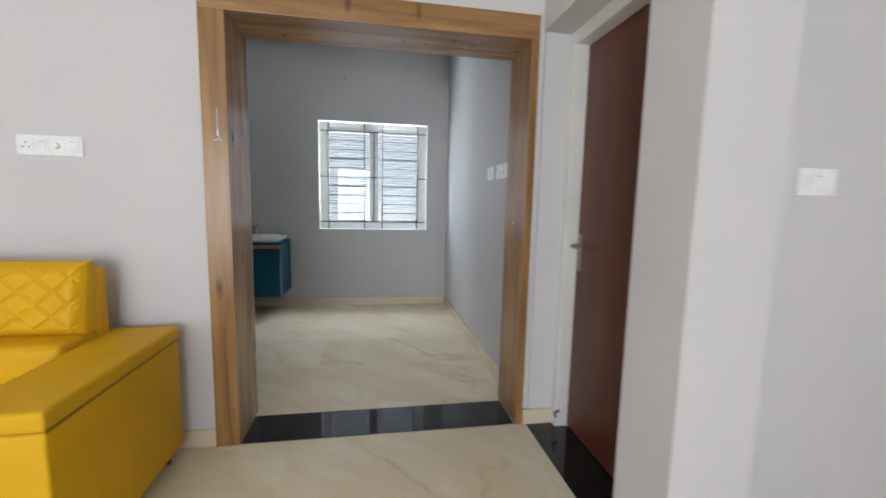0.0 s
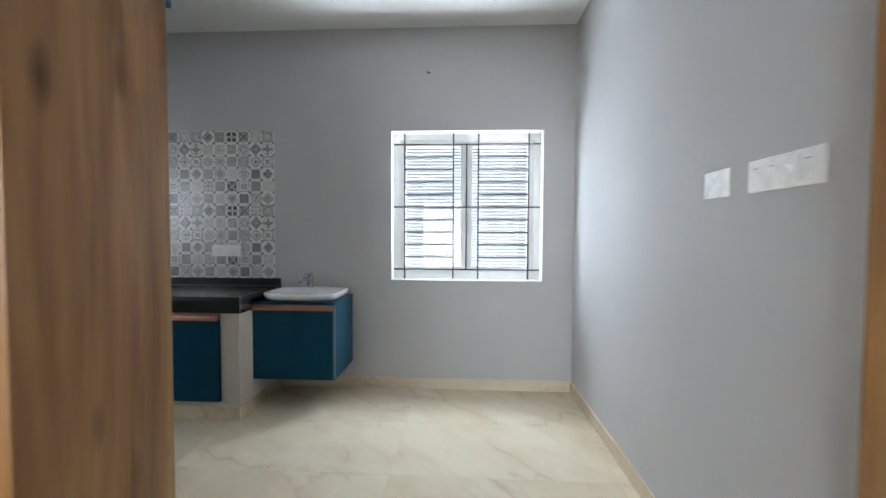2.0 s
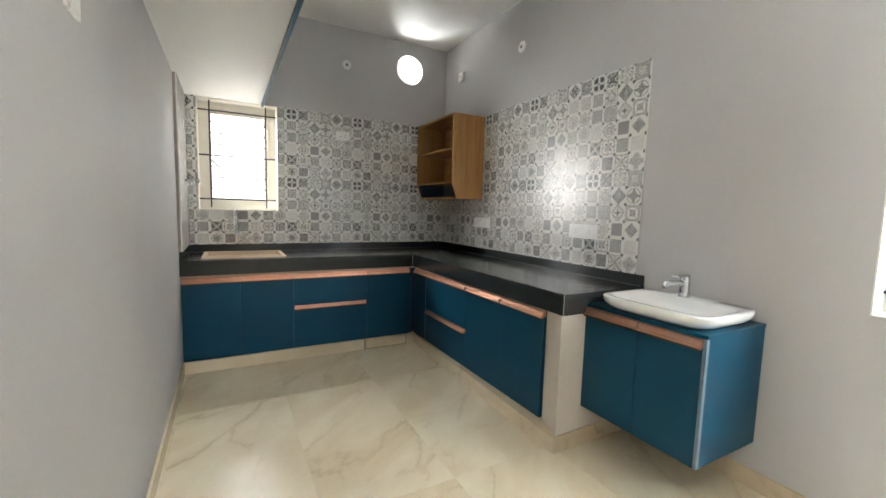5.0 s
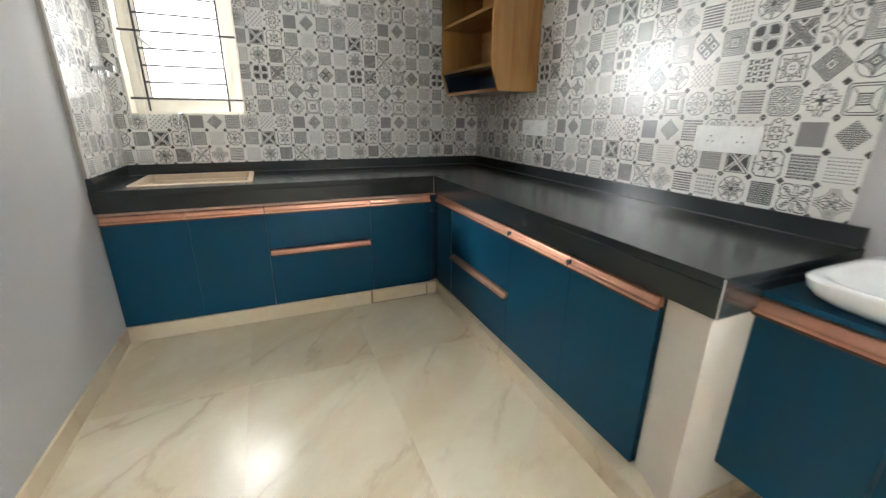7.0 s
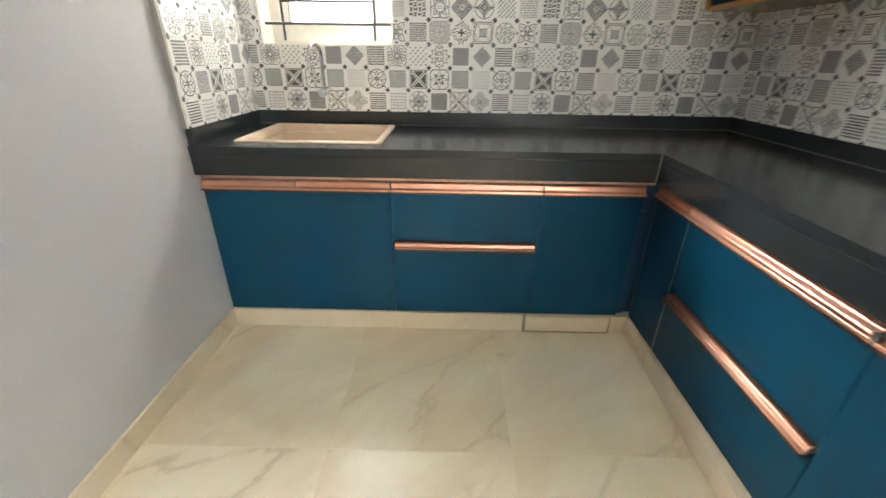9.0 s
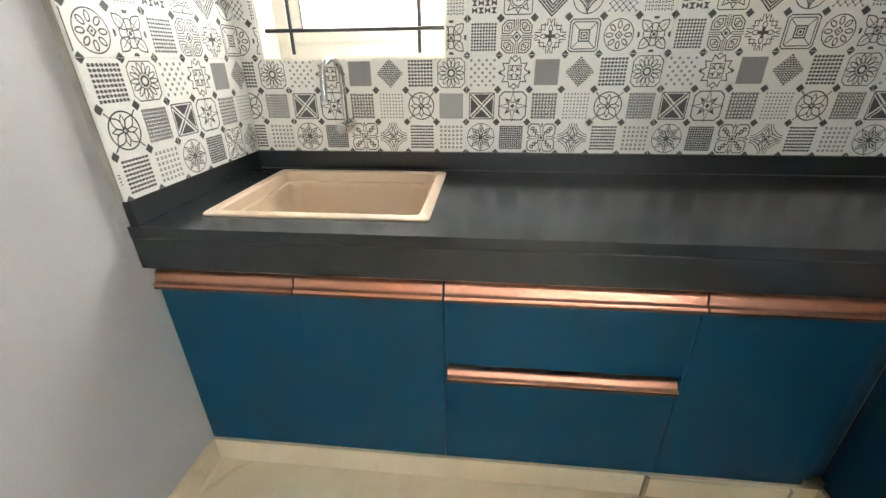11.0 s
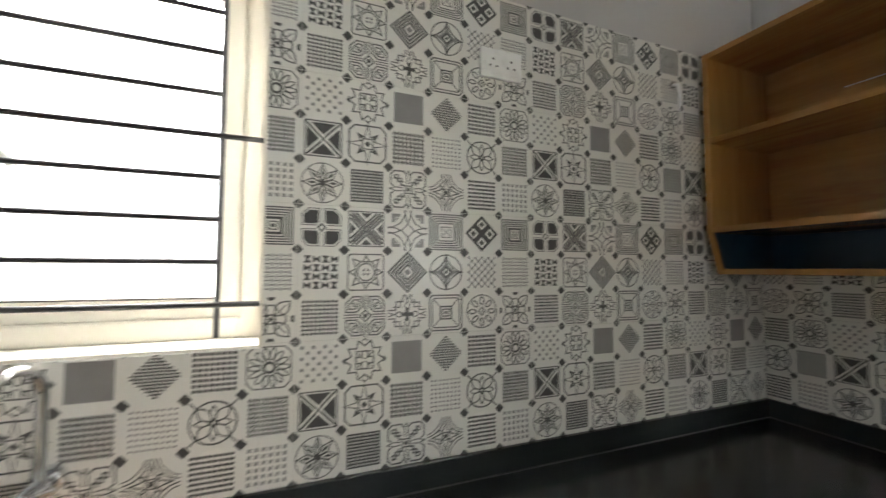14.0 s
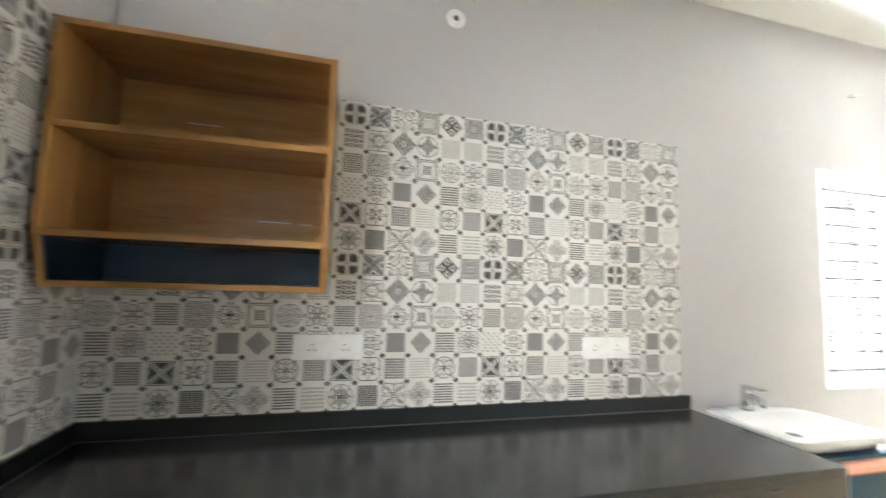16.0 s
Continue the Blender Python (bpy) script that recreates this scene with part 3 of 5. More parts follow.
# ---- counter ----
CF, CN, CT = -3.08, 5.859, 0.874          # front edges and top
SK = (-3.660, -3.173, 4.121, 4.741)       # sink outline
worktop = thing("worktop", (-3.3, 5.9, CT), "L-shaped black granite worktop with a deep front edge", "worktop")
sk = 0.012
part("slab", holed((XW + 0.002, SK[0] + sk, SK[1] - sk, CF), (YS + 0.002, SK[2] + sk, SK[3] - sk, CN), CT - 0.03, CT), M_GRANITE, worktop)
part("slab", boxes((XW + 0.002, -1.118, CN, YN - 0.002, CT - 0.03, CT)), M_GRANITE, worktop)
part("front_edge", bx(CF - 0.03, CF - 0.001, YS + 0.002, CN + 0.029, 0.757, CT - 0.031, 0.002), M_GRANITE, worktop)
part("front_edge", bx(CF, -1.119, CN + 0.001, CN + 0.03, 0.757, CT - 0.031, 0.002), M_GRANITE, worktop)
part("front_edge", bx(-1.148, -1.119, CN + 0.03, YN - 0.002, 0.757, CT - 0.031, 0.002), M_GRANITE, worktop)
ZB = 0.9405
part("upstand", bx(XW + 0.002, XW + 0.022, YS + 0.002, YN - 0.002, CT + 0.0005, ZB, 0.0015), M_GRANITE, worktop)
part("upstand", bx(XW + 0.0225, -1.122, YN - 0.022, YN - 0.002, CT + 0.0005, ZB, 0.0015), M_GRANITE, worktop)
part("upstand", bx(XW + 0.0225, -3.09, YS + 0.002, YS + 0.028, CT + 0.0005, ZB, 0.0015), M_GRANITE, worktop)
part("silicone_bead", bx(XW + 0.0222, XW + 0.0255, YS + 0.03, YN - 0.024, CT + 0.0003, CT + 0.003), M_SLOT, worktop, "dark silicone bead")
part("silicone_bead", bx(XW + 0.026, -1.13, YN - 0.0252, YN - 0.0222, CT + 0.0003, CT + 0.003), M_SLOT, worktop, "dark silicone bead")
part("corner_joint", bx(CF + 0.0002, CF + 0.0022, CN - 0.0015, CN + 0.0006, 0.76, CT - 0.003), M_INKL, worktop, "pale mitre joint line")
part("corner_joint", bx(-1.1205, -1.1175, CN - 0.0008, CN + 0.0014, 0.76, CT - 0.003), M_INKL, worktop, "pale mitre joint line")

pillar = thing("counter_pillar", (-1.21, 6.2, 0), "plastered cream pillar carrying the worktop's end", "pillar", kind="structure")
part("pillar", prism([(-1.302, 5.919), (-1.124, 5.855), (-1.122, YN - 0.001), (-1.302, YN - 0.001)], "z", 0, 0.756), M_PILLAR, pillar)
part("skirting", prism([(-1.3015, 5.830), (-1.112, 5.828), (-1.112, 5.8545), (-1.1245, 5.8545), (-1.3015, 5.918)], "z", 0.001, HS), M_SKIRT, pillar, "cream skirting tile")
part("skirting", boxes((-1.122, -1.112, 5.855, YN - 0.013, 0.001, HS)), M_SKIRT, pillar, "cream skirting tile")

# ---- sink ----
sink = thing("sink", (-3.41, 4.43, CT), "sand-coloured quartz composite sink let into the worktop", "sink")
cx, cy = (SK[0] + SK[1]) / 2, (SK[2] + SK[3]) / 2
hx, hy = (SK[1] - SK[0]) / 2, (SK[3] - SK[2]) / 2
part("bowl", loft([(cx, cy, hx - 0.02, hy - 0.02, CT - 0.225, 9), (cx, cy, hx - 0.014, hy - 0.014, CT - 0.03, 14), (cx, cy, hx - 0.013, hy - 0.013, CT + 0.0006, 24),
     (cx, cy, hx, hy, CT + 0.0006, 40), (cx, cy, hx, hy, CT + 0.005, 40), (cx, cy, hx - 0.003, hy - 0.003, CT + 0.0075, 36),
     (cx, cy, hx - 0.026, hy - 0.026, CT + 0.0075, 26), (cx, cy, hx - 0.031, hy - 0.031, CT + 0.003, 24), (cx, cy, hx - 0.034, hy - 0.034, CT - 0.028, 20),
     (cx, cy, hx - 0.045, hy - 0.045, CT - 0.03, 18), (cx, cy, hx - 0.052, hy - 0.052, CT - 0.05, 16), (cx, cy, hx - 0.06, hy - 0.06, CT - 0.17, 11), (cx, cy, hx - 0.085, hy - 0.085, CT - 0.198, 8),
     (cx, cy, 0.05, 0.05, CT - 0.204, 2)], 120), M_SINK, sink, smooth=40)
part("drain", disc((cx, cy, CT - 0.204), (0, 0, 1), [(0.0, 0.0), (0.05, 0.0), (0.05, 0.004), (0.04, 0.004), (0.036, 0.001), (0.0, 0.001)]), M_CHROME, sink, "chrome drain ring", smooth=50)
part("marker_line", bx(SK[0] + 0.006, SK[0] + 0.012, 4.66, 4.70, CT + 0.0076, CT + 0.0081), M_RED, sink, "short red marker stroke")

# ---- taps ----
tap = thing("kitchen_tap", (-3.715, 4.39, 1.05), "chrome wall tap with a tall swan-neck spout", "tap")
arc = [(-3.665, 4.385, 1.045), (-3.665, 4.385, 1.20)]
for k in range(1, 13):
    a = math.pi * k / 12
    arc.append((-3.665 + 0.055 * (1 - math.cos(a)), 4.385 - 0.012 * (1 - math.cos(a)), 1.20 + 0.055 * math.sin(a)))
arc.append((-3.553, 4.36, 1.13))
part("spout", tube(arc, 0.0095, 14), M_CHROME, tap, smooth=60)
part("body", tube([(-3.712, 4.385, 1.035), (-3.69, 4.385, 1.035), (-3.689, 4.385, 1.035), (-3.64, 4.385, 1.035)], [0.026, 0.026, 0.018, 0.018], 20), M_CHROME, tap, smooth=40)
part("knob", tube([(-3.64, 4.385, 1.035), (-3.638, 4.385, 1.035), (-3.605, 4.385, 1.035), (-3.602, 4.385, 1.035)], [0.012, 0.02, 0.02, 0.016], 8), M_CHROME, tap, smooth=30)
part("lever", tube([(-3.62, 4.39, 1.04), (-3.612, 4.43, 1.055)], 0.005, 8), M_CHROME, tap, smooth=50)

CX, CZ = -3.475, 1.485
cock = thing("angle_cock", (CX, 4.01, CZ), "small chrome two-way angle cock on the tiled wall", "tap")
part("flange", tube([(CX, 4.011, CZ), (CX, 4.017, CZ), (CX, 4.02, CZ)], [0.027, 0.027, 0.02], 20), M_CHROME, cock, smooth=40)
part("body", tube([(CX, 4.018, CZ), (CX, 4.092, CZ)], 0.012, 14), M_CHROME, cock, smooth=50)
for oy in (4.042, 4.074):
    part("outlet", tube([(CX, oy, CZ), (CX, oy, CZ - 0.03), (CX, oy, CZ - 0.031), (CX, oy, CZ - 0.045)], [0.010, 0.010, 0.012, 0.012], 14), M_CHROME, cock, smooth=50)
part("knob", tube([(CX, 4.092, CZ), (CX, 4.094, CZ), (CX, 4.114, CZ), (CX, 4.117, CZ)], [0.012, 0.019, 0.019, 0.014], 8), M_CHROME, cock, smooth=30)

# ---- cabinets ----
DW, DN = -3.108, 5.898                    # door planes
Z0, Z1 = 0.095, 0.700


def handle_profile(zt, out, tall=1.0):
    """A rolled copper finger pull, given as (distance out of the door, height)."""
    return [(out * d, zt + tall * z) for d, z in ((-0.018, -0.0005), (0.0005, -0.0005), (0.0005, -0.007), (0.0175, -0.007), (0.0205, -0.004), (0.0205, 0.002), (0.0185, 0.005), (0.0140, 0.006),
            (0.0095, 0.008), (0.0070, 0.013), (0.0055, 0.023), (0.003, 0.029), (-0.004, 0.034), (-0.018, 0.034))]


def front_w(nm, y0, y1, z0, z1, parent, handle=True, h_in=0.0):
    ob = part(nm, bx(DW - 0.019, DW, y0 + 0.0011, y1 - 0.0011, z0 + 0.001, z1 - 0.001, 0.0012), M_BLUE, parent)
    if handle:
        part("handle", prism([(DW + d, z) for d, z in handle_profile(z1 + 0.001, 1, 0.62 if h_in else 1.0)], "y", y0 + 0.003 + h_in, y1 - 0.003 - h_in), M_COPPER, ob, "rolled rose-copper finger pull", smooth=40)
        # added strip: draws the shade line below the pull
        part("pull_shade", bx(DW + 0.004, DW + 0.0222, y0 + 0.0035 + h_in, y1 - 0.0035 - h_in, z1 - 0.0105, z1 - 0.003, 0.001), M_PULLSHADE, ob, "dark copper strip painting the shade under the pull")
    return ob


def front_n(nm, x0, x1, z0, z1, parent, handle=True, h_in=0.0):
    ob = part(nm, bx(x0 + 0.0011, x1 - 0.0011, DN, DN + 0.019, z0 + 0.001, z1 - 0.001, 0.0012), M_BLUE, parent)
    if handle:
        part("handle", prism([(DN - d, z) for d, z in handle_profile(z1 + 0.001, 1, 0.62 if h_in else 1.0)], "x", x0 + 0.003 + h_in, x1 - 0.003 - h_in), M_COPPER, ob, "rolled rose-copper finger pull", smooth=40)
        part("pull_shade", bx(x0 + 0.0035 + h_in, x1 - 0.0035 - h_in, DN - 0.0222, DN - 0.004, z1 - 0.0105, z1 - 0.003, 0.001), M_PULLSHADE, ob, "dark copper strip painting the shade under the pull")
    return ob


def unit_w(y0, y1, label):
    c = thing("base_cabinet", (-3.4, (y0 + y1) / 2, 0.09), label, "cabinet", "base cabinets under the worktop")
    part("body", bx(XW + 0.03, DW - 0.020, y0 + 0.001, y1 - 0.001, Z0, 0.62), M_BLUEIN, c)
    part("top_strip", bx(DW - 0.03, DW - 0.004, y0, y1, 0.738, 0.7565, 0.001), M_COPPERM, c, "matt copper strip")
    return c


def unit_n(x0, x1, label):
    c = thing("base_cabinet", ((x0 + x1) / 2, 6.2, 0.09), label, "cabinet", "base cabinets under the worktop")
    part("body", bx(x0 + 0.001, x1 - 0.001, DN + 0.020, YN - 0.03, Z0, 0.62), M_BLUEIN, c)
    part("top_strip", bx(x0, x1, DN + 0.004, DN + 0.03, 0.738, 0.7565, 0.001), M_COPPERM, c, "matt copper strip")
    return c


c = unit_w(3.99, 4.784, "petrol-blue two-door sink cabinet with copper finger pulls")
front_w("door", 3.99, 4.3868, Z0, Z1, c)
front_w("door", 4.3852, 4.784, Z0, Z1, c)
c = unit_w(4.784, 5.420, "petrol-blue two-drawer cabinet with copper finger pulls")
front_w("drawer", 4.784, 5.420, 0.472, Z1, c)
front_w("drawer", 4.784, 5.420, Z0, 0.436, c, True, 0.006)
c = unit_w(5.420, 5.878, "petrol-blue one-door corner cabinet with a copper pull")
front_w("door", 5.420, 5.842, Z0, Z1, c)
part("corner_strip", bx(DW - 0.047, DW - 0.035, 5.842, 5.917, Z0, 0.737), M_BLUEIN, c, "dark navy recessed corner strip")
part("corner_post", bx(-3.142, -3.1052, 5.9178, 5.93, Z0, 0.737), M_BLUEIN, c)
part("door_return", bx(DW - 0.034, DW - 0.0195, 5.826, 5.8405, Z0, 0.72), M_BLUEIN, c)
c = unit_n(-3.106, -2.152, "petrol-blue corner cabinet with two drawers and copper pulls")
front_n("filler_panel", -3.106, -2.857, Z0, Z1, c)
# edge highlight at the filler's seam, painted as a thin pale strip
part("seam_highlight", bx(-2.8585, -2.8560, DN - 0.0006, DN + 0.004, Z0 + 0.002, Z1 - 0.002), M_INKL, c, "pale strip painting the edge highlight along the seam")
front_n("drawer", -2.857, -2.152, 0.397, Z1, c)
front_n("drawer", -2.857, -2.152, Z0, 0.361, c, True, 0.008)
c = unit_n(-2.152, -1.305, "petrol-blue two-door cabinet with copper finger pulls")
front_n("door", -2.152, -1.713, Z0, Z1, c)
front_n("door", -1.713, -1.305, Z0, Z1, c)

for xk in (-2.152, -1.713):
    part("end_cap", bx(xk - 0.009, xk + 0.009, DN - 0.0195, DN - 0.001, 0.694, 0.722, 0.002), M_SLOT, c, "dark handle end cap")

pp = thing("plinth_panel", (-3.098, 5.61, 0), "beige access panel in the cabinet plinth", "plinth panel")
part("panel", bx(-3.0995, -3.0915, 5.408, 5.806, 0.006, 0.088, 0.002), M_SKIRT, pp)
part("edge_strip", boxes((-3.0995, -3.0885, 5.396, 5.4075, 0.001, 0.093)), M_BROWN, pp, "brown edge strip")
part("edge_strip", boxes((-3.0995, -3.0885, 5.408, 5.812, 0.0005, 0.0055)), M_BROWN, pp, "brown edge strip")
part("edge_strip", boxes((-3.0995, -3.0885, 5.8065, 5.812, 0.006, 0.088)), M_BROWN, pp, "brown edge strip")

# ---- vanity ----
VX0, VX1, VY, VZ = -1.135, -0.491, 6.034, 0.228
van = thing("wall_cabinet", (-0.81, 6.27, VZ), "petrol-blue wall-hung two-door washbasin cabinet", "cabinet")
part("body", bx(VX0, VX1 - 0.0, VY + 0.020, YN - 0.001, VZ, 0.795, 0.001), M_BLUE, van)
part("top", bx(VX0 - 0.001, VX1 + 0.003, VY + 0.002, YN - 0.001, 0.796, 0.812, 0.001), M_BLUE, van)
for a, b in ((VX0, -0.806), (-0.806, VX1 - 0.015)):
    d = part("door", bx(a + 0.0015, b - 0.0015, VY, VY + 0.019, VZ - 0.002, 0.757, 0.0012), M_BLUE, van)
    part("handle", prism([(VY - dd, z) for dd, z in handle_profile(0.7575, 1)], "x", a + 0.003, b - 0.003), M_COPPER, d, "rolled rose-copper finger pull", smooth=40)
    part("pull_shade", bx(a + 0.0035, b - 0.0035, VY - 0.0222, VY - 0.004, 0.7465, 0.7545, 0.001), M_PULLSHADE, d, "dark copper strip painting the shade under the pull")
part("edge_band", bx(VX1 - 0.0148, VX1, VY, VY + 0.0195, VZ, 0.795, 0.001), M_BAND, van, "pale blue-grey edge band")

basin = thing("washbasin", (-0.79, 6.27, 0.812), "white ceramic countertop washbasin with rounded front", "washbasin")
bxc, byc = -0.79, 6.275
part("bowl", loft([(bxc, byc + 0.004, 0.255, 0.200, 0.8125, 5), (bxc, byc, 0.272, 0.213, 0.826, 5.5), (bxc, byc, 0.286, 0.226, 0.848, 6), (bxc, byc, 0.288, 0.228, 0.870, 6.5),
     (bxc, byc, 0.283, 0.223, 0.876, 6.5), (bxc, byc - 0.035, 0.262, 0.168, 0.876, 5), (bxc, byc - 0.035, 0.254, 0.160, 0.869, 4.6), (bxc, byc - 0.035, 0.225, 0.135, 0.838, 3.0),
     (bxc, byc - 0.03, 0.16, 0.095, 0.824, 2.6), (bxc, byc - 0.02, 0.03, 0.03, 0.8165, 2)], 72), M_CERAMIC, basin, smooth=50)
part("waste", disc((bxc, byc - 0.02, 0.8165), (0, 0, 1), [(0.0, 0.0), (0.028, 0.0), (0.028, 0.003), (0.0, 0.004)], 20), M_CHROME, basin, "chrome waste plug", smooth=40)
TX = -0.836
vt = thing("basin_tap", (TX, 6.44, 0.876), "chrome single-lever basin mixer tap", "tap")
part("body", tube([(TX, 6.44, 0.876), (TX, 6.44, 0.881), (TX, 6.44, 0.882), (TX, 6.44, 0.975), (TX, 6.44, 0.984)], [0.030, 0.030, 0.025, 0.024, 0.019], 22), M_CHROME, vt, smooth=40)
part("spout", tube([(TX - 0.003, 6.43, 0.947), (TX - 0.025, 6.37, 0.950), (TX - 0.04, 6.33, 0.947), (TX - 0.042, 6.325, 0.932)], [0.016, 0.015, 0.014, 0.013], 14), M_CHROME, vt, smooth=50)
part("aerator", tube([(TX - 0.042, 6.325, 0.934), (TX - 0.042, 6.325, 0.922)], 0.011, 14), M_STEEL, vt, "dull steel aerator", smooth=50)
part("lever", bx(TX - 0.018, TX + 0.018, 6.35, 6.458, 0.985, 0.996, 0.004), M_CHROME, vt, smooth=40)

# ---- open shelf ----
shelf = thing("wall_shelf", (-3.3, 6.34, 1.42), "oak-laminate open wall shelf with a navy-lined bottom niche", "wall shelf")
SX0, SX1, SY, SB, SZ0, SZ1 = -3.690, -2.895, 6.165, 6.505, 1.412, 2.200
side = [(SB, SZ0), (SY + 0.052, SZ0), (SY, 1.565), (SY, SZ1), (SB, SZ1)]
part("side_panel", prism(side, "x", SX0, SX0 + 0.02), M_SHELFV, shelf)
part("side_panel", prism(side, "x", SX1 - 0.02, SX1), M_SHELFV, shelf)
part("top_panel", bx(SX0 + 0.0202, SX1 - 0.0202, SY, SB, SZ1 - 0.02, SZ1 - 0.0005, 0.001), M_SHELF, shelf)
part("shelf_board", bx(SX0 + 0.0202, SX1 - 0.0202, SY + 0.001, SB - 0.008, 1.872, 1.892, 0.001), M_SHELF, shelf)
part("shelf_board", bx(SX0 + 0.0202, SX1 - 0.0202, SY + 0.001, SB - 0.008, 1.557, 1.577, 0.001), M_SHELF, shelf)
part("bottom_panel", bx(SX0 + 0.0202, SX1 - 0.0202, SY + 0.053, SB, SZ0 + 0.0005, SZ0 + 0.02, 0.001), M_SHELF, shelf)
part("back_panel", bx(SX0 + 0.0202, SX1 - 0.0202, SB - 0.007, SB - 0.001, 1.578, SZ1 - 0.021), M_SHELF, shelf)
part("niche_liner", boxes((SX0 + 0.0205, SX1 - 0.0205, SB - 0.012, SB - 0.006, SZ0 + 0.0205, 1.5565)), M_BLUEIN, shelf, "navy-blue niche liner")
part("niche_liner", prism([(SB - 0.0125, SZ0 + 0.0205), (SY + 0.056, SZ0 + 0.0205), (SY + 0.014, 1.5565), (SB - 0.0125, 1.5565)], "x", SX0 + 0.0203, SX0 + 0.0225), M_BLUEIN, shelf, "navy-blue niche liner")
part("niche_liner", prism([(SB - 0.0125, SZ0 + 0.0205), (SY + 0.056, SZ0 + 0.0205), (SY + 0.014, 1.5565), (SB - 0.0125, 1.5565)], "x", SX1 - 0.0225, SX1 - 0.0203), M_BLUEIN, shelf, "navy-blue niche liner")
part("scratch", bx(-3.17, -3.05, SB - 0.0085, SB - 0.0072, 1.674, 1.6775), M_PEEL, shelf, "pale scratch in the back panel")
part("scratch", bx(-3.02, -2.97, SB - 0.0085, SB - 0.0072, 1.672, 1.6745), M_PEEL, shelf, "pale scratch in the back panel")
part("scratch", bx(-3.44, -3.33, SB - 0.0085, SB - 0.0072, 2.035, 2.038), M_PEEL, shelf, "pale scratch in the back panel")

# ---- switch plates and wall points ----
def plate(mat4, u, z, w, h, label, kind):
    """A white electrical plate. mat4 takes (along, out of the wall, up) to the world."""
    p = thing("switch_plate" if kind != "socket" else "socket_plate", mat4 @ Vector((u, 0, z)), label, "switch plate" if kind != "socket" else "socket", "electrical plates")

    def put(nm, bm, m, lab="", smooth=None):
        bmesh.ops.transform(bm, matrix=mat4, verts=bm.verts)
        return part(nm, bm, m, p, lab, smooth)
    put("frame", bx(u - w / 2, u + w / 2, 0.0, 0.009, z - h / 2, z + h / 2, 0.003), M_PLASTIC)
    mods = {"switch": 1, "bell": 1, "socket": 2, "bank": 4, "mixed": 4}[kind]
    mw = (w - 0.02) / mods
    for k in range(mods):
        a = u - w / 2 + 0.01 + (mods - 1 - k) * mw
        put("module", bx(a + 0.001, a + mw - 0.001, 0.0091, 0.0115, z - h / 2 + 0.014, z + h / 2 - 0.014, 0.001), M_PLASTIC)
        c = a + mw / 2
        if kind == "socket" or kind == "mixed" and k == 0:
            for du, dz in ((-0.011, -0.009), (0.011, -0.009), (0.0, 0.011)):
                put("pin_hole", disc((c + du, 0.0117, z + dz), (0, 1, 0), [(0.0, 0.0), (0.0032, 0.0), (0.0032, 0.0004), (0.0, 0.0004)], 10), M_SLOT, "dark pin hole")
        elif kind in ("bank", "mixed") and k == 2:
            put("dimmer_knob", disc((c, 0.0115, z), (0, 1, 0), [(0.0, 0.0), (0.014, 0.0), (0.013, 0.014), (0.011, 0.016), (0.0, 0.016)], 20), M_PLASTIC, "white round dimmer knob", 40)
        elif kind in ("switch", "bank", "mixed"):
            put("rocker", bx(c - mw * 0.3, c + mw * 0.3, 0.0116, 0.0142, z - h * 0.26, z + h * 0.26, 0.001), M_PLASTIC)
            put("rocker_mark", bx(c - 0.009, c + 0.009, 0.0143, 0.0147, z + h * 0.2, z + h * 0.2 + 0.002), M_SLOT, "dark marker line")
    return p


def facing(x, y, out):
    o = Vector((*out, 0))
    a = Vector((0, 0, 1)).cross(o) * -1
    return Matrix(((a.x, o.x, 0, x), (a.y, o.y, 0, y), (0, 0, 1, 0), (0, 0, 0, 1)))


TN, TW, TS = YN - 0.0095, XW + 0.0095, YS + 0.0255
plate(facing(0, TN, (0, -1)), 2.880, 1.189, 0.272, 0.098, "white double socket plate on patterned tiles", "socket")
plate(facing(0, TN, (0, -1)), 1.606, 1.178, 0.256, 0.100, "white double socket plate on patterned tiles", "socket")
plate(facing(TW, 0, (1, 0)), -5.346, 2.012, 0.135, 0.086, "white three-pin socket plate high on patterned tiles", "socket")
plate(facing(XE, 0, (-1, 0)), 4.612, 1.514, 0.135, 0.098, "small white switch plate on a grey wall", "bell")
plate(facing(XE, 0, (-1, 0)), 4.309, 1.514, 0.272, 0.100, "white switch plate with a round dimmer knob", "bank")
plate(facing(0, YL, (0, -1)), 0.953, 1.499, 0.262, 0.090, "white switch plate with a dimmer above the sofa", "mixed")
plate(facing(0, YS, (0, 1)), -0.908, 1.79, 0.10, 0.10, "small white switch plate on a grey wall", "switch")
plate(facing(0, 2.78, (0, -1)), -2.075, 1.387, 0.165, 0.098, "white two-gang switch plate on a pale wall", "switch")


def lamp_point(at, out, label):
    p = thing("lamp_point", at, label, "lamp point", "round lamp points on the walls")
    part("plate", disc(at, out, [(0.0, 0.0), (0.046, 0.0), (0.046, 0.003), (0.040, 0.006), (0.0, 0.006)], 28), M_PLASTIC, p, smooth=40)
    a, o = Vector(at), Vector(out)
    part("hole", disc(a + o * 0.0062, out, [(0.0, 0.0), (0.013, 0.0), (0.013, 0.0006), (0.0, 0.0006)], 16), M_SLOT, p, "dark wire hole")
    part("wire", tube([a + o * 0.004, a + o * 0.016 + Vector((0.004, 0.004, 0.006)), a + o * 0.014 + Vector((0.012, 0.012, 0.016))], 0.0022, 6), M_INKL, p, "short wire end", smooth=50)


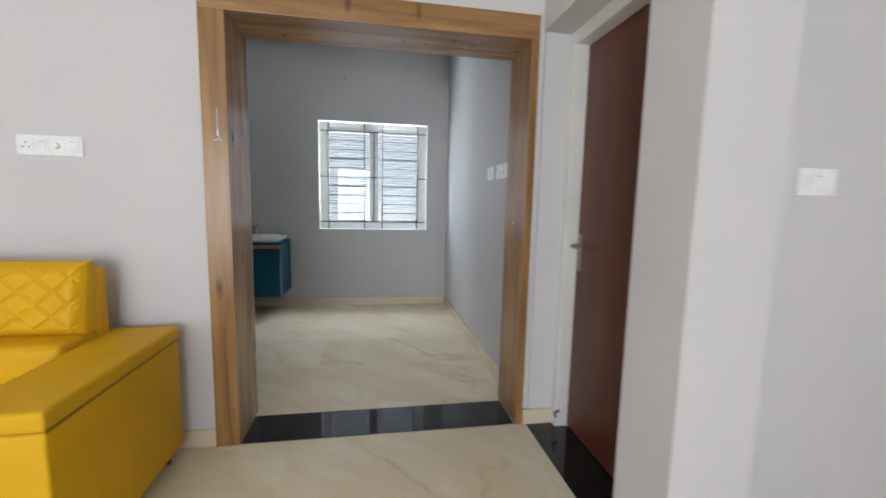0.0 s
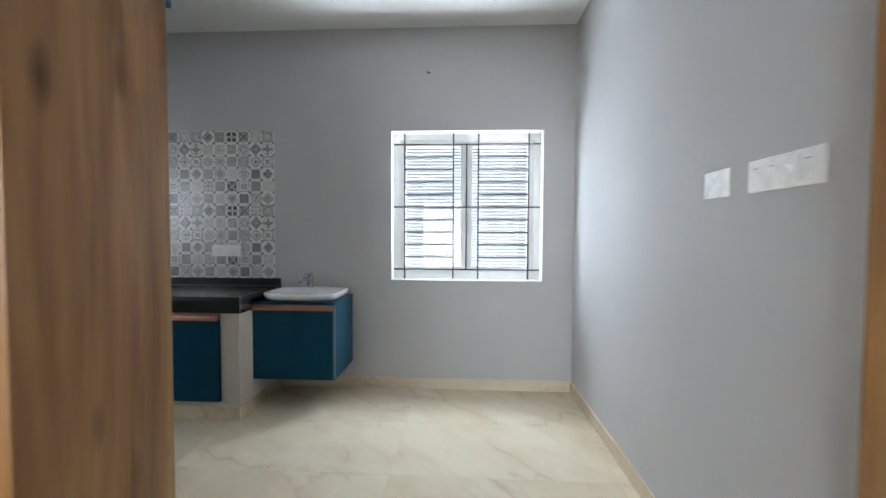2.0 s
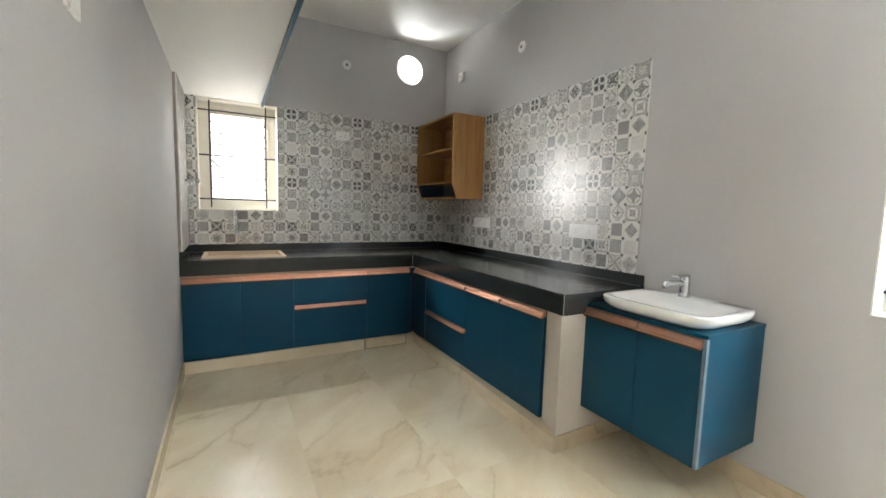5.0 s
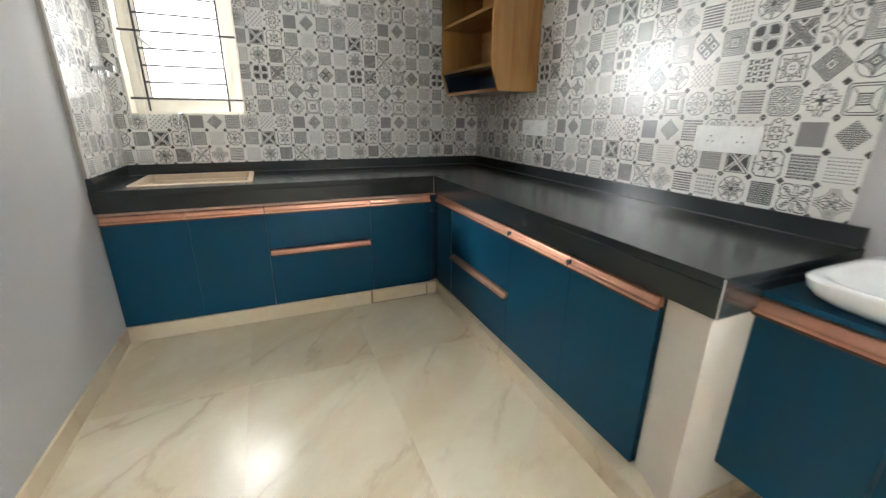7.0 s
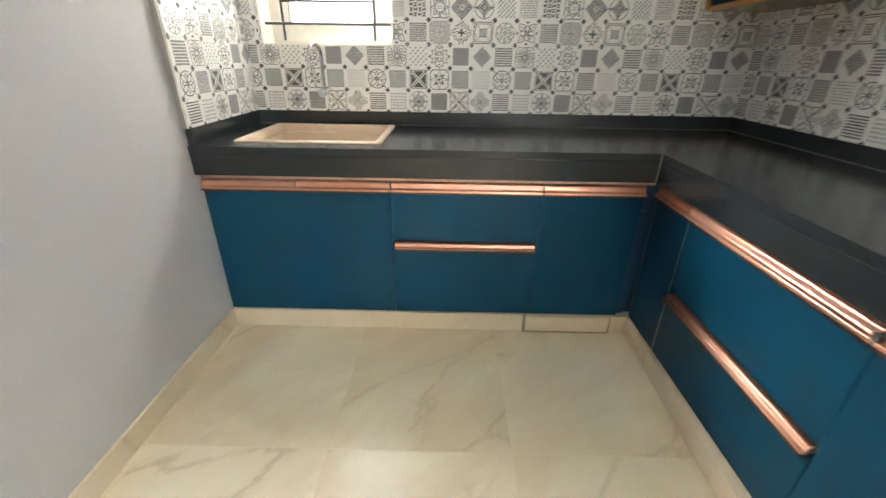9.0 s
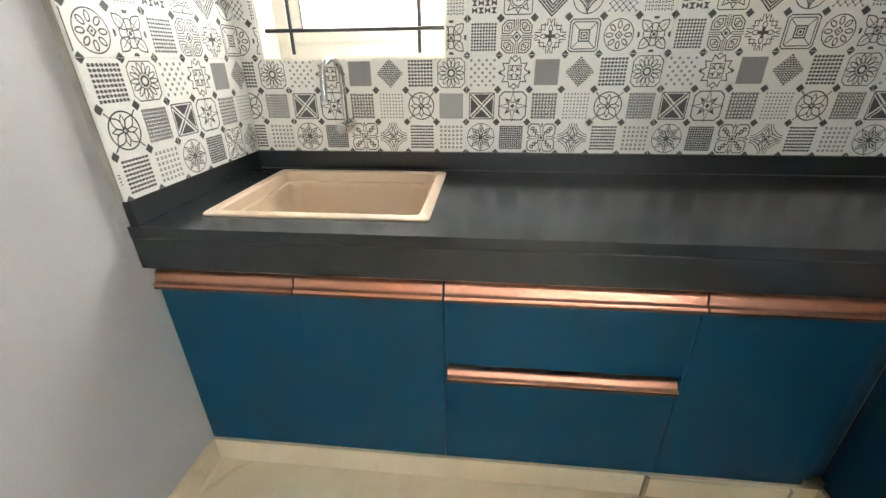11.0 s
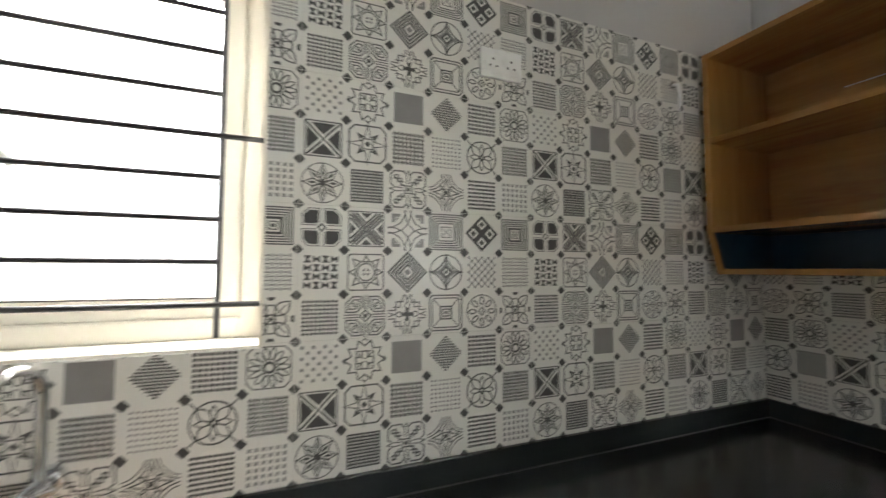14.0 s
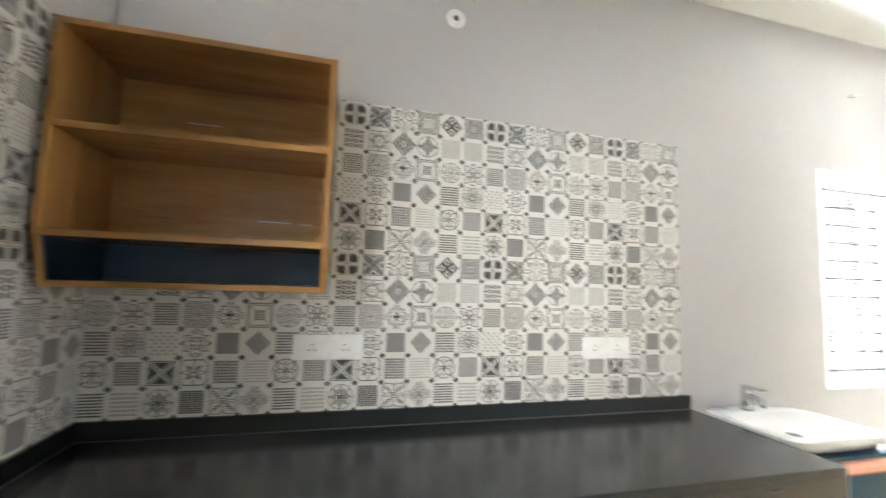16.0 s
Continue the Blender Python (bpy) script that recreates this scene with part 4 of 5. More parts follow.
lamp_point((-2.393, YN, 2.682), (0, -1, 0), "round white lamp point with wire stub above the tiles")
lamp_point((XW, 5.388, 2.713), (1, 0, 0), "round white lamp point with wire stub on a grey wall")
lamp_point((XE, 5.309, 2.703), (-1, 0, 0), "round white lamp point on a grey wall")
hk = thing("cable_outlet", (0.161, YN, 2.694), "small dark cable outlet with a wire end in the wall", "cable outlet")
part("hole", disc((0.161, YN, 2.694), (0, -1, 0), [(0.0, 0.0), (0.014, 0.0), (0.012, 0.002), (0.0, 0.002)], 16), M_SLOT, hk)
part("wire", tube([(0.161, YN - 0.002, 2.694), (0.172, YN - 0.02, 2.700), (0.185, YN - 0.022, 2.692)], 0.004, 8), M_PLASTIC, hk, "white wire end", smooth=50)
sm = thing("lamp_holder", (-3.35, YN, 2.69), "small white box-shaped lamp holder on a grey wall", "lamp holder")
part("box", bx(-3.393, -3.307, YN - 0.03, YN - 0.0005, 2.645, 2.735, 0.004), M_PLASTIC, sm)
part("nipple", tube([(-3.35, YN - 0.03, 2.69), (-3.35, YN - 0.042, 2.69)], 0.012, 14), M_PLASTIC, sm, smooth=40)

ws = thing("cable_end", (XW + 0.01, 6.043, 2.07), "white cable end hanging from the patterned tiles", "cable")
part("cable", tube([(XW + 0.008, 6.043, 2.08), (XW + 0.03, 6.044, 2.075), (XW + 0.035, 6.046, 2.03), (XW + 0.025, 6.05, 1.985)], 0.006, 8), M_PLASTIC, ws, smooth=50)
part("hole", disc((XW + 0.0095, 6.043, 2.08), (1, 0, 0), [(0.0, 0.0), (0.011, 0.0), (0.011, 0.0008), (0.0, 0.0008)], 12), M_SLOT, ws, "dark cable hole")

# ---- sofa ----
def quilted(x0, x1, z0, z1, yf, slope, thick, pitch):
    """A back cushion whose front is quilted in diamonds."""
    bm = bmesh.new()
    nx, nz = 220, 80
    grid = []
    for j in range(nz + 1):
        row = []
        for i in range(nx + 1):
            u, v = i / nx, j / nz
            x, z = x0 + u * (x1 - x0), z0 + v * (z1 - z0)
            e = min(u * (x1 - x0), (1 - u) * (x1 - x0), v * (z1 - z0), (1 - v) * (z1 - z0))
            rnd = 0.045 * max(0.0, 1 - e / 0.05) ** 2
            a, b = (x + 1.2 * z) / pitch, (x - 1.2 * z) / pitch
            g = min(abs(a - round(a)), abs(b - round(b)))
            puff = 0.008 * (1 - math.exp(-(g / 0.06) ** 2)) if e > 0.02 else 0.006
            row.append(bm.verts.new((x, yf + slope * v + rnd - puff, z)))
        grid.append(row)
    for j in range(nz):
        for i in range(nx):
            bm.faces.new((grid[j][i], grid[j][i + 1], grid[j + 1][i + 1], grid[j + 1][i]))
    rim = grid[0] + [grid[j][-1] for j in range(1, nz + 1)] + grid[-1][-2::-1] + [grid[j][0] for j in range(nz - 1, 0, -1)]
    back = [bm.verts.new((v.co.x, yf + thick, v.co.z)) for v in rim]
    k = len(rim)
    for i in range(k):
        bm.faces.new((rim[i], back[i], back[(i + 1) % k], rim[(i + 1) % k]))
    bm.faces.new(back)
    return bm


sofa = thing("sofa", (-1.6, 3.2, 0), "mustard-yellow leatherette sofa with quilted back cushions", "sofa")
AX, AI = -0.437, -0.705
for a0, a1 in ((AI, AX), (-2.9, -2.63)):
    arm = part("arm", bx(a0, a1, 2.80, 3.605, 0.07, 0.600, 0.012, 3), M_YELLOW, sofa, smooth=40)
    part("arm_pad", bx(a0 - 0.003, a1 + 0.003, 2.795, 3.608, 0.603, 0.668, 0.018, 4), M_YELLOW, arm, smooth=40)
    part("seam", bx(a0 + 0.004, a1 - 0.001, 2.806, 3.602, 0.599, 0.604), M_SEAM, arm, "dark stitched seam")
part("base", bx(-2.628, AI - 0.002, 2.84, 3.60, 0.07, 0.30, 0.012, 3), M_YELLOW, sofa, smooth=40)
part("backrest", bx(-2.628, AI - 0.002, 3.495, 3.575, 0.30, 0.965, 0.02, 4), M_YELLOW, sofa, smooth=40)
for s0, s1 in ((-1.665, AI - 0.006), (-2.624, -1.671)):
    part("seat_cushion", bx(s0, s1, 2.82, 3.40, 0.302, 0.50, 0.04, 5), M_YELLOW, sofa, smooth=40)
    part("back_cushion", quilted(s0, s1, 0.695, 1.0, 3.385, 0.045, 0.115, 0.125), M_YELLOW, sofa, "quilted back cushion", smooth=60)
    part("lumbar_cushion", bx(s0, s1, 3.27, 3.50, 0.502, 0.698, 0.04, 5), M_YELLOW, sofa, smooth=40)
for fx in (-0.50, -2.83):
    for fy in (2.87, 3.55):
        part("foot", tube([(fx, fy, 0.0), (fx, fy, 0.07)], [0.022, 0.028], 14), M_FOOT, sofa, "black plastic foot", smooth=40)

# ---- patterned wall tiles ----
# Each motif is a list of (tone, polygon) in a unit square about its centre; tone 0 charcoal, 1 mid grey, 2 pale grey.
def line(p, q, w=0.03, t=0):
    w *= 1.25
    (x0, y0), (x1, y1) = p, q
    d = math.hypot(x1 - x0, y1 - y0) or 1.0
    a, b = -(y1 - y0) / d * w / 2, (x1 - x0) / d * w / 2
    return [(t, [(x0 - a, y0 - b), (x1 - a, y1 - b), (x1 + a, y1 + b), (x0 + a, y0 + b)])]


def path(pts, w=0.03, t=0, closed=False):
    """A stroke along a line of points, mitred so that its pieces never overlap."""
    w *= 1.3
    k = len(pts)
    side = []
    for i in range(k):
        p0, p1, p2 = pts[(i - 1) % k], pts[i], pts[(i + 1) % k]
        if not closed and i == 0:
            p0 = (2 * p1[0] - p2[0], 2 * p1[1] - p2[1])
        if not closed and i == k - 1:
            p2 = (2 * p1[0] - p0[0], 2 * p1[1] - p0[1])
        d1, d2 = math.atan2(p1[1] - p0[1], p1[0] - p0[0]), math.atan2(p2[1] - p1[1], p2[0] - p1[0])
        half = (d2 - d1 + math.pi) % (2 * math.pi) - math.pi
        n = d1 + half / 2 + math.pi / 2
        m = w / 2 / max(math.cos(half / 2), 0.35)
        side.append(((p1[0] - m * math.cos(n), p1[1] - m * math.sin(n)), (p1[0] + m * math.cos(n), p1[1] + m * math.sin(n))))
    out = []
    for i in range(k if closed else k - 1):
        a, b = side[i], side[(i + 1) % k]
        out.append((t, [a[0], b[0], b[1], a[1]]))
    return out


def poly(pts, t=0):
    return [(t, list(pts))]


def ngon(r, n, turn=0.0, c=(0, 0)):
    return [(c[0] + r * math.cos(turn + 2 * math.pi * k / n), c[1] + r * math.sin(turn + 2 * math.pi * k / n)) for k in range(n)]


def sq(r, c=(0, 0)):
    return [(c[0] - r, c[1] - r), (c[0] + r, c[1] - r), (c[0] + r, c[1] + r), (c[0] - r, c[1] + r)]


def dia(r, c=(0, 0)):
    return ngon(r, 4, 0, c)


def octa(r, cut):
    return [(-r + cut, -r), (r - cut, -r), (r, -r + cut), (r, r - cut), (r - cut, r), (-r + cut, r), (-r, r - cut), (-r, -r + cut)]


def turned(ps, n=4):
    out = []
    for k in range(n):
        c, s = math.cos(2 * math.pi * k / n), math.sin(2 * math.pi * k / n)
        out += [(t, [(c * x - s * y, s * x + c * y) for x, y in p]) for t, p in ps]
    return out


def oval(c, rx, ry, ang, n=12):
    ca, sa = math.cos(ang), math.sin(ang)
    return [(c[0] + ca * rx * math.cos(2 * math.pi * k / n) - sa * ry * math.sin(2 * math.pi * k / n),
             c[1] + sa * rx * math.cos(2 * math.pi * k / n) + ca * ry * math.sin(2 * math.pi * k / n)) for k in range(n)]


def petal(a, r0, r1, wd, n=7):
    """A leaf from radius r0 to r1 at angle a."""
    L, R = [], []
    for k in range(n + 1):
        f = k / n
        r, h = r0 + (r1 - r0) * f, wd * math.sin(math.pi * f)
        L.append((r * math.cos(a) - h * math.sin(a), r * math.sin(a) + h * math.cos(a)))
        R.append((r * math.cos(a) + h * math.sin(a), r * math.sin(a) - h * math.cos(a)))
    return R + L[-2:0:-1]


def dots(n, s, r=0.36, t=0, shape=sq, skip=None):
    out = []
    for i in range(n):
        for j in range(n):
            if skip and skip(i, j):
                continue
            out.append((t, shape(s, (-r + 2 * r * i / (n - 1), -r + 2 * r * j / (n - 1)))))
    return out


def motif_table():
    W = 0.028
    star8 = [((0.40 if k % 2 == 0 else 0.2) * math.cos(math.pi * k / 8), (0.40 if k % 2 == 0 else 0.2) * math.sin(math.pi * k / 8)) for k in range(16)]
    burst = [((0.46 if k % 2 == 0 else 0.32) * math.cos(math.pi * k / 10), (0.46 if k % 2 == 0 else 0.32) * math.sin(math.pi * k / 10)) for k in range(20)]
    curve = [(0.42 * math.cos(a) ** 3, 0.42 * math.sin(a) ** 3) for a in (2 * math.pi * k / 24 for k in range(24))]
    inner = [(0.26 * math.cos(a) ** 3, 0.26 * math.sin(a) ** 3) for a in (2 * math.pi * k / 24 for k in range(24))]
    T = {}
    # bottom row: six-petal star, fine dark grid, chain knot, diamond flower, dark grid, square dots
    def gem(a, r0, r1, h, mid=0.5):
        pts = [(r0, 0), (r0 + (r1 - r0) * mid, -h), (r1, 0), (r0 + (r1 - r0) * mid, h)]
        return [(x * math.cos(a) - y * math.sin(a), x * math.sin(a) + y * math.cos(a)) for x, y in pts]
    T[0, 0] = path(ngon(0.45, 28), 0.018, 0, True) + sum([path(gem(math.pi / 4 * k, 0.03, 0.42, 0.085), 0.02, 0, True) + poly(gem(math.pi / 4 * k, 0.12, 0.34, 0.036)) for k in range(8)], [])
    T[0, 1] = sum([line((-0.38, -0.36 + 0.072 * k), (0.38, -0.36 + 0.072 * k), 0.03) + line((-0.36 + 0.072 * k, -0.38), (-0.36 + 0.072 * k, 0.38), 0.026) for k in range(11)], [])
    T[0, 2] = turned(path([(0.03, 0.14), (0.05, 0.30), (0.0, 0.47)], 0.02) + path([(-0.03, 0.14), (-0.05, 0.30), (0.0, 0.47)], 0.02) + path([(0.06, 0.36), (0.12, 0.44), (0.35, 0.44), (0.44, 0.35), (0.44, 0.12), (0.36, 0.06)], 0.026) + path([(0.10, 0.10), (0.10, 0.18), (0.18, 0.18), (0.18, 0.26), (0.26, 0.26), (0.26, 0.34), (0.34, 0.34)], 0.03) + path([(0.18, 0.10), (0.18, 0.17), (0.26, 0.17), (0.26, 0.25), (0.34, 0.25), (0.34, 0.33)], 0.024)) + path(sq(0.09), 0.024, 0, True) + poly(sq(0.045))
    T[0, 3] = turned(path([(0.03, 0.47), (0.08, 0.30), (0.17, 0.17), (0.30, 0.08), (0.47, 0.03)], 0.022) + path([(0.10, 0.47), (0.14, 0.34), (0.23, 0.23), (0.34, 0.14), (0.47, 0.10)], 0.018) + path([(-0.06, 0.14), (0.0, 0.35), (0.06, 0.14)], 0.026) + path(gem(math.pi / 4, 0.08, 0.24, 0.035), 0.02, 0, True)) + poly(sq(0.05)) + path(sq(0.09), 0.018, 0, True)
    T[0, 4] = sum([poly([(x - 0.036, z - 0.03), (x + 0.02, z - 0.03), (x + 0.052, z + 0.004), (x + 0.036, z + 0.034), (x + 0.006, z + 0.03), (x - 0.036, z + 0.03), (x - 0.05, z + 0.002)]) for x in (-0.35 + 0.1 * i for i in range(8)) for z in (-0.35 + 0.1 * j for j in range(8))], [])
    T[0, 5] = sum([line((x - 0.034, z - 0.034), (x + 0.034, z + 0.034), 0.024) + line((x - 0.034, z + 0.034), (x + 0.034, z - 0.034), 0.024) + poly(sq(0.03, (x, z)), 1) for x in (-0.34 + 0.136 * i for i in range(6)) for z in (-0.34 + 0.136 * j for j in range(6))], [])
    # crossed square, octagon star, dot grid, faint dot grid, petalled circle, fine lattice
    T[1, 0] = turned(poly([(-0.27, -0.36), (0.27, -0.36), (0.0, -0.10)], 0) + line((-0.40, -0.40), (0.40, -0.40), 0.024)) + line((-0.38, -0.38), (0.38, 0.38), 0.022) + line((-0.38, 0.38), (0.38, -0.38), 0.022) + turned(line((-0.33, -0.36), (-0.04, -0.07), 0.018))
    T[1, 1] = path(octa(0.43, 0.13), W, 0, True) + path([((0.47, 0.17, 0.33, 0.17)[k % 4] * math.cos(math.pi * k / 8), (0.47, 0.17, 0.33, 0.17)[k % 4] * math.sin(math.pi * k / 8)) for k in range(16)], 0.02, 0, True) + turned(poly([(0.10, 0.17), (0.22, 0.22), (0.17, 0.10)])) + path(sq(0.12), 0.022, 0, True) + poly(dia(0.075))
    T[1, 2] = sum([path(dia(0.036, (x, z)), 0.022, 0, True) for x in (-0.35 + 0.1 * i for i in range(8)) for z in (-0.35 + 0.1 * j for j in range(8))], [])
    T[1, 3] = dots(8, 0.021, 0.36, 0)
    T[1, 4] = path(ngon(0.42, 24), W, 0, True) + sum([path(petal(math.pi / 4 + math.pi / 2 * k, 0.04, 0.42, 0.10), 0.024, 0, True) for k in range(4)], []) + sum([path(petal(math.pi / 2 * k, 0.05, 0.34, 0.06), 0.022, 0, True) for k in range(4)], []) + turned(line((0.30, 0.30), (0.42, 0.42), 0.026))
    T[1, 5] = sum([path(dia(0.034, (x, z)), 0.018, 0, True) for x in (-0.35 + 0.0875 * i for i in range(9)) for z in (-0.35 + 0.0875 * j for j in range(9))], [])
    # slanting dots, burst, plain grey, zigzag diamond, bead grid, daisy
    T[2, 0] = dots(7, 0.046, 0.36, 1, lambda r, c: ngon(r, 6, 0.5, c), lambda i, j: (i + j) % 2 == 1)
    T[2, 1] = path(burst, 0.024, 0, True) + path([(0.07, 0.20), (0.07, 0.07), (0.20, 0.07), (0.20, -0.07), (0.07, -0.07), (0.07, -0.20), (-0.07, -0.20), (-0.07, -0.07), (-0.20, -0.07), (-0.20, 0.07), (-0.07, 0.07), (-0.07, 0.20)], 0.024, 0, True) + path(sq(0.20), 0.018, 0, True) + turned(line((0.02, 0.02), (0.17, 0.17), 0.02) + path([(-0.07, 0.43), (0.0, 0.49), (0.07, 0.43)], 0.022))
    T[2, 2] = poly(sq(0.37), 1)
    T[2, 3] = sum([path([(x, z + (0.016 if i % 2 else -0.016)) for i, x in enumerate(-(0.44 - abs(z)) + 2 * (0.44 - abs(z)) * q / max(2, round((0.44 - abs(z)) / 0.02)) for q in range(max(2, round((0.44 - abs(z)) / 0.02)) + 1))], 0.024) for z in (-0.40 + 0.0615 * k for k in range(14))], [])
    T[2, 4] = dots(8, 0.035, 0.36, 0) + sum([line((-0.38, -0.36 + 0.103 * k), (0.38, -0.36 + 0.103 * k), 0.012, 0) for k in range(8)], [])
    T[2, 5] = path(octa(0.43, 0.13), 0.02, 0, True) + sum([path(oval((0.285 * math.cos(2 * math.pi * k / 14), 0.285 * math.sin(2 * math.pi * k / 14)), 0.125, 0.052, 2 * math.pi * k / 14, 9), 0.02, 0, True) for k in range(14)], []) + path(ngon(0.105, 12), 0.045, 0, True)
    # checker, four leaves, crossed frames, stepped square, ring of ovals, curled cross
    T[3, 0] = dots(9, 0.044, 0.35, 0, dia)
    T[3, 1] = turned(path([(0.09, 0.20), (0.09, 0.44), (0.30, 0.44), (0.44, 0.30), (0.44, 0.09), (0.20, 0.09)], 0.024, 0, True) + path([(0.16, 0.23), (0.16, 0.37), (0.27, 0.37), (0.37, 0.27), (0.37, 0.16), (0.23, 0.16)], 0.022, 0, True) + path(gem(math.pi / 4, 0.30, 0.42, 0.035), 0.018, 0, True) + line((0.03, 0.15), (0.03, 0.48), 0.02) + line((-0.03, 0.15), (-0.03, 0.48), 0.02)) + path(dia(0.13), 0.024, 0, True) + poly(sq(0.045))
    T[3, 2] = turned(path([(-0.10, 0.47), (-0.10, 0.30), (-0.28, 0.30), (-0.28, 0.10), (-0.47, 0.10)], 0.022) + path([(-0.17, 0.36), (-0.17, 0.17), (-0.36, 0.17)], 0.018) + path(petal(math.pi / 2, 0.09, 0.30, 0.06), 0.02, 0, True) + path([(-0.05, 0.47), (0.0, 0.33), (0.05, 0.47)], 0.02) + poly(petal(math.pi / 2, 0.03, 0.17, 0.05))) + poly(dia(0.10))
    T[3, 3] = path(octa(0.43, 0.07), 0.026, 0, True) + path(octa(0.36, 0.05), 0.022, 0, True) + path(sq(0.15), 0.03, 0, True) + path(sq(0.085), 0.025, 0, True) + poly(sq(0.035)) + turned(line((0.17, 0.17), (0.33, 0.33), 0.018))
    T[3, 4] = path(ngon(0.42, 24), 0.022, 0, True) + sum([path(oval((0.27 * math.cos(math.pi * k / 4), 0.27 * math.sin(math.pi * k / 4)), 0.10, 0.055, math.pi * k / 4), 0.024, 0, True) for k in range(8)], []) + path(dia(0.10), 0.024, 0, True) + poly(dia(0.035))
    T[3, 5] = turned(path(petal(math.pi / 4, 0.10, 0.53, 0.13), 0.024, 0, True) + poly([(-0.085, 0.47), (0.085, 0.47), (0.055, 0.40), (-0.055, 0.40)]) + path([(-0.15, 0.17), (-0.06, 0.30), (0.06, 0.30), (0.15, 0.17)], 0.022) + line((0.04, 0.04), (0.30, 0.30), 0.016)) + path(ngon(0.10, 10), 0.026, 0, True) + poly(dia(0.06))
    # hourglasses, sun, nested diamonds, star in circle, dot lattice, basket lines
    T[4, 0] = []
    for i in range(4):
        for j in range(4):
            glass = [(-0.085, 0.08), (0.085, 0.08), (0.02, 0.0), (0.085, -0.08), (-0.085, -0.08), (-0.02, 0.0)]
            cx, cz = -0.29 + 0.193 * i, -0.29 + 0.193 * j
            spun = [(x, z) if (i + j) % 2 else (-z, x) for x, z in glass]
            T[4, 0] += poly([(cx + x, cz + z) for x, z in (spun[0], spun[1], spun[2], spun[5])]) + poly([(cx + x, cz + z) for x, z in (spun[5], spun[2], spun[3], spun[4])])
    T[4, 1] = path(octa(0.41, 0.05), 0.022, 0, True) + path(ngon(0.20, 18), 0.022, 0, True) + turned(path([(-0.08, 0.24), (0.0, 0.38), (0.08, 0.24)], 0.022, 0, True)) + turned(path([(0.12, 0.24), (0.30, 0.30), (0.24, 0.12)], 0.022, 0, True)) + turned(poly([(0.02, 0.02), (0.09, 0.03), (0.03, 0.09)]))
    T[4, 2] = sum([path(dia(r), 0.034, 0, True) for r in (0.47, 0.375, 0.28, 0.185)], []) + poly(dia(0.09), 1)
    T[4, 3] = path(ngon(0.43, 26), 0.022, 0, True) + path(curve, 0.028, 0, True) + path(inner, 0.05, 1, True) + path(dia(0.13), 0.03, 0, True) + poly(dia(0.055))
    T[4, 4] = sum([line((max(-0.38, c - 0.38), min(0.38, c + 0.38)), (min(0.38, c + 0.38), max(-0.38, c - 0.38)), 0.018, 1) + line((max(-0.38, c - 0.38), max(-0.38, -c - 0.38)), (min(0.38, c + 0.38), min(0.38, 0.38 - c)), 0.018, 1) for c in (-0.57, -0.38, -0.19, 0.0, 0.19, 0.38, 0.57)], []) + dots(9, 0.03, 0.38, 0, dia, lambda i, j: (i + j) % 2 == 1)
    T[4, 5] = sum([line((x - 0.042, z), (x + 0.042, z), 0.022) if (i + j) % 2 else line((x, z - 0.042), (x, z + 0.042), 0.022) for i, x in enumerate(-0.36 + 0.09 * q for q in range(9)) for j, z in enumerate(-0.36 + 0.09 * q for q in range(9))], [])
    # four dark leaves, chevrons, crossing arcs, boxed cross, four diamonds, nested squares
    T[5, 0] = turned(poly([(0.08, 0.11), (0.08, 0.38), (0.27, 0.38), (0.38, 0.27), (0.38, 0.08), (0.11, 0.08)]) + path([(0.045, 0.10), (0.045, 0.42), (0.29, 0.42), (0.42, 0.29), (0.42, 0.045), (0.10, 0.045)], 0.014, 0)) + path(dia(0.08), 0.026, 0, True)
    T[5, 1] = path(sq(0.40), 0.02, 0, True) + turned(sum([path([(-0.38 + d, 0.37), (0.0, -0.01 + d), (0.38 - d, 0.37)], 0.036, 0) for d in (0.05, 0.14)], []) + poly([(-0.13, 0.37), (0.0, 0.24), (0.13, 0.37)]))
    T[5, 2] = turned(path([(-0.08, 0.49), (-0.05, 0.30), (0.02, 0.14), (0.14, 0.02), (0.30, -0.05), (0.49, -0.08)], 0.02) + path([(0.05, 0.49), (0.09, 0.34), (0.18, 0.18), (0.34, 0.09), (0.49, 0.05)], 0.02) + path([(0.19, 0.36), (0.36, 0.36), (0.36, 0.19)], 0.06, 1) + path([(0.24, 0.29), (0.29, 0.29), (0.29, 0.24)], 0.02, 0))
    T[5, 3] = sum([path(octa(r, 0.03), 0.022, 0, True) for r in (0.44, 0.385, 0.33, 0.275, 0.22)], []) + line((-0.09, -0.09), (0.09, 0.09), 0.02, 1) + line((-0.09, 0.09), (0.09, -0.09), 0.02, 1) + path(sq(0.13), 0.016, 0, True)
    T[5, 4] = turned(path(dia(0.19, (0.235, 0)), 0.05, 0, True) + poly(dia(0.08, (0.235, 0))))
    T[5, 5] = sum([path(sq(r), 0.024, 0, True) for r in (0.40, 0.345, 0.29, 0.235)], []) + path(sq(0.165), 0.045, 0, True) + path(sq(0.085), 0.02, 0, True) + poly(sq(0.04))
    return T


MOTIF = motif_table()
MOD = 0.10625


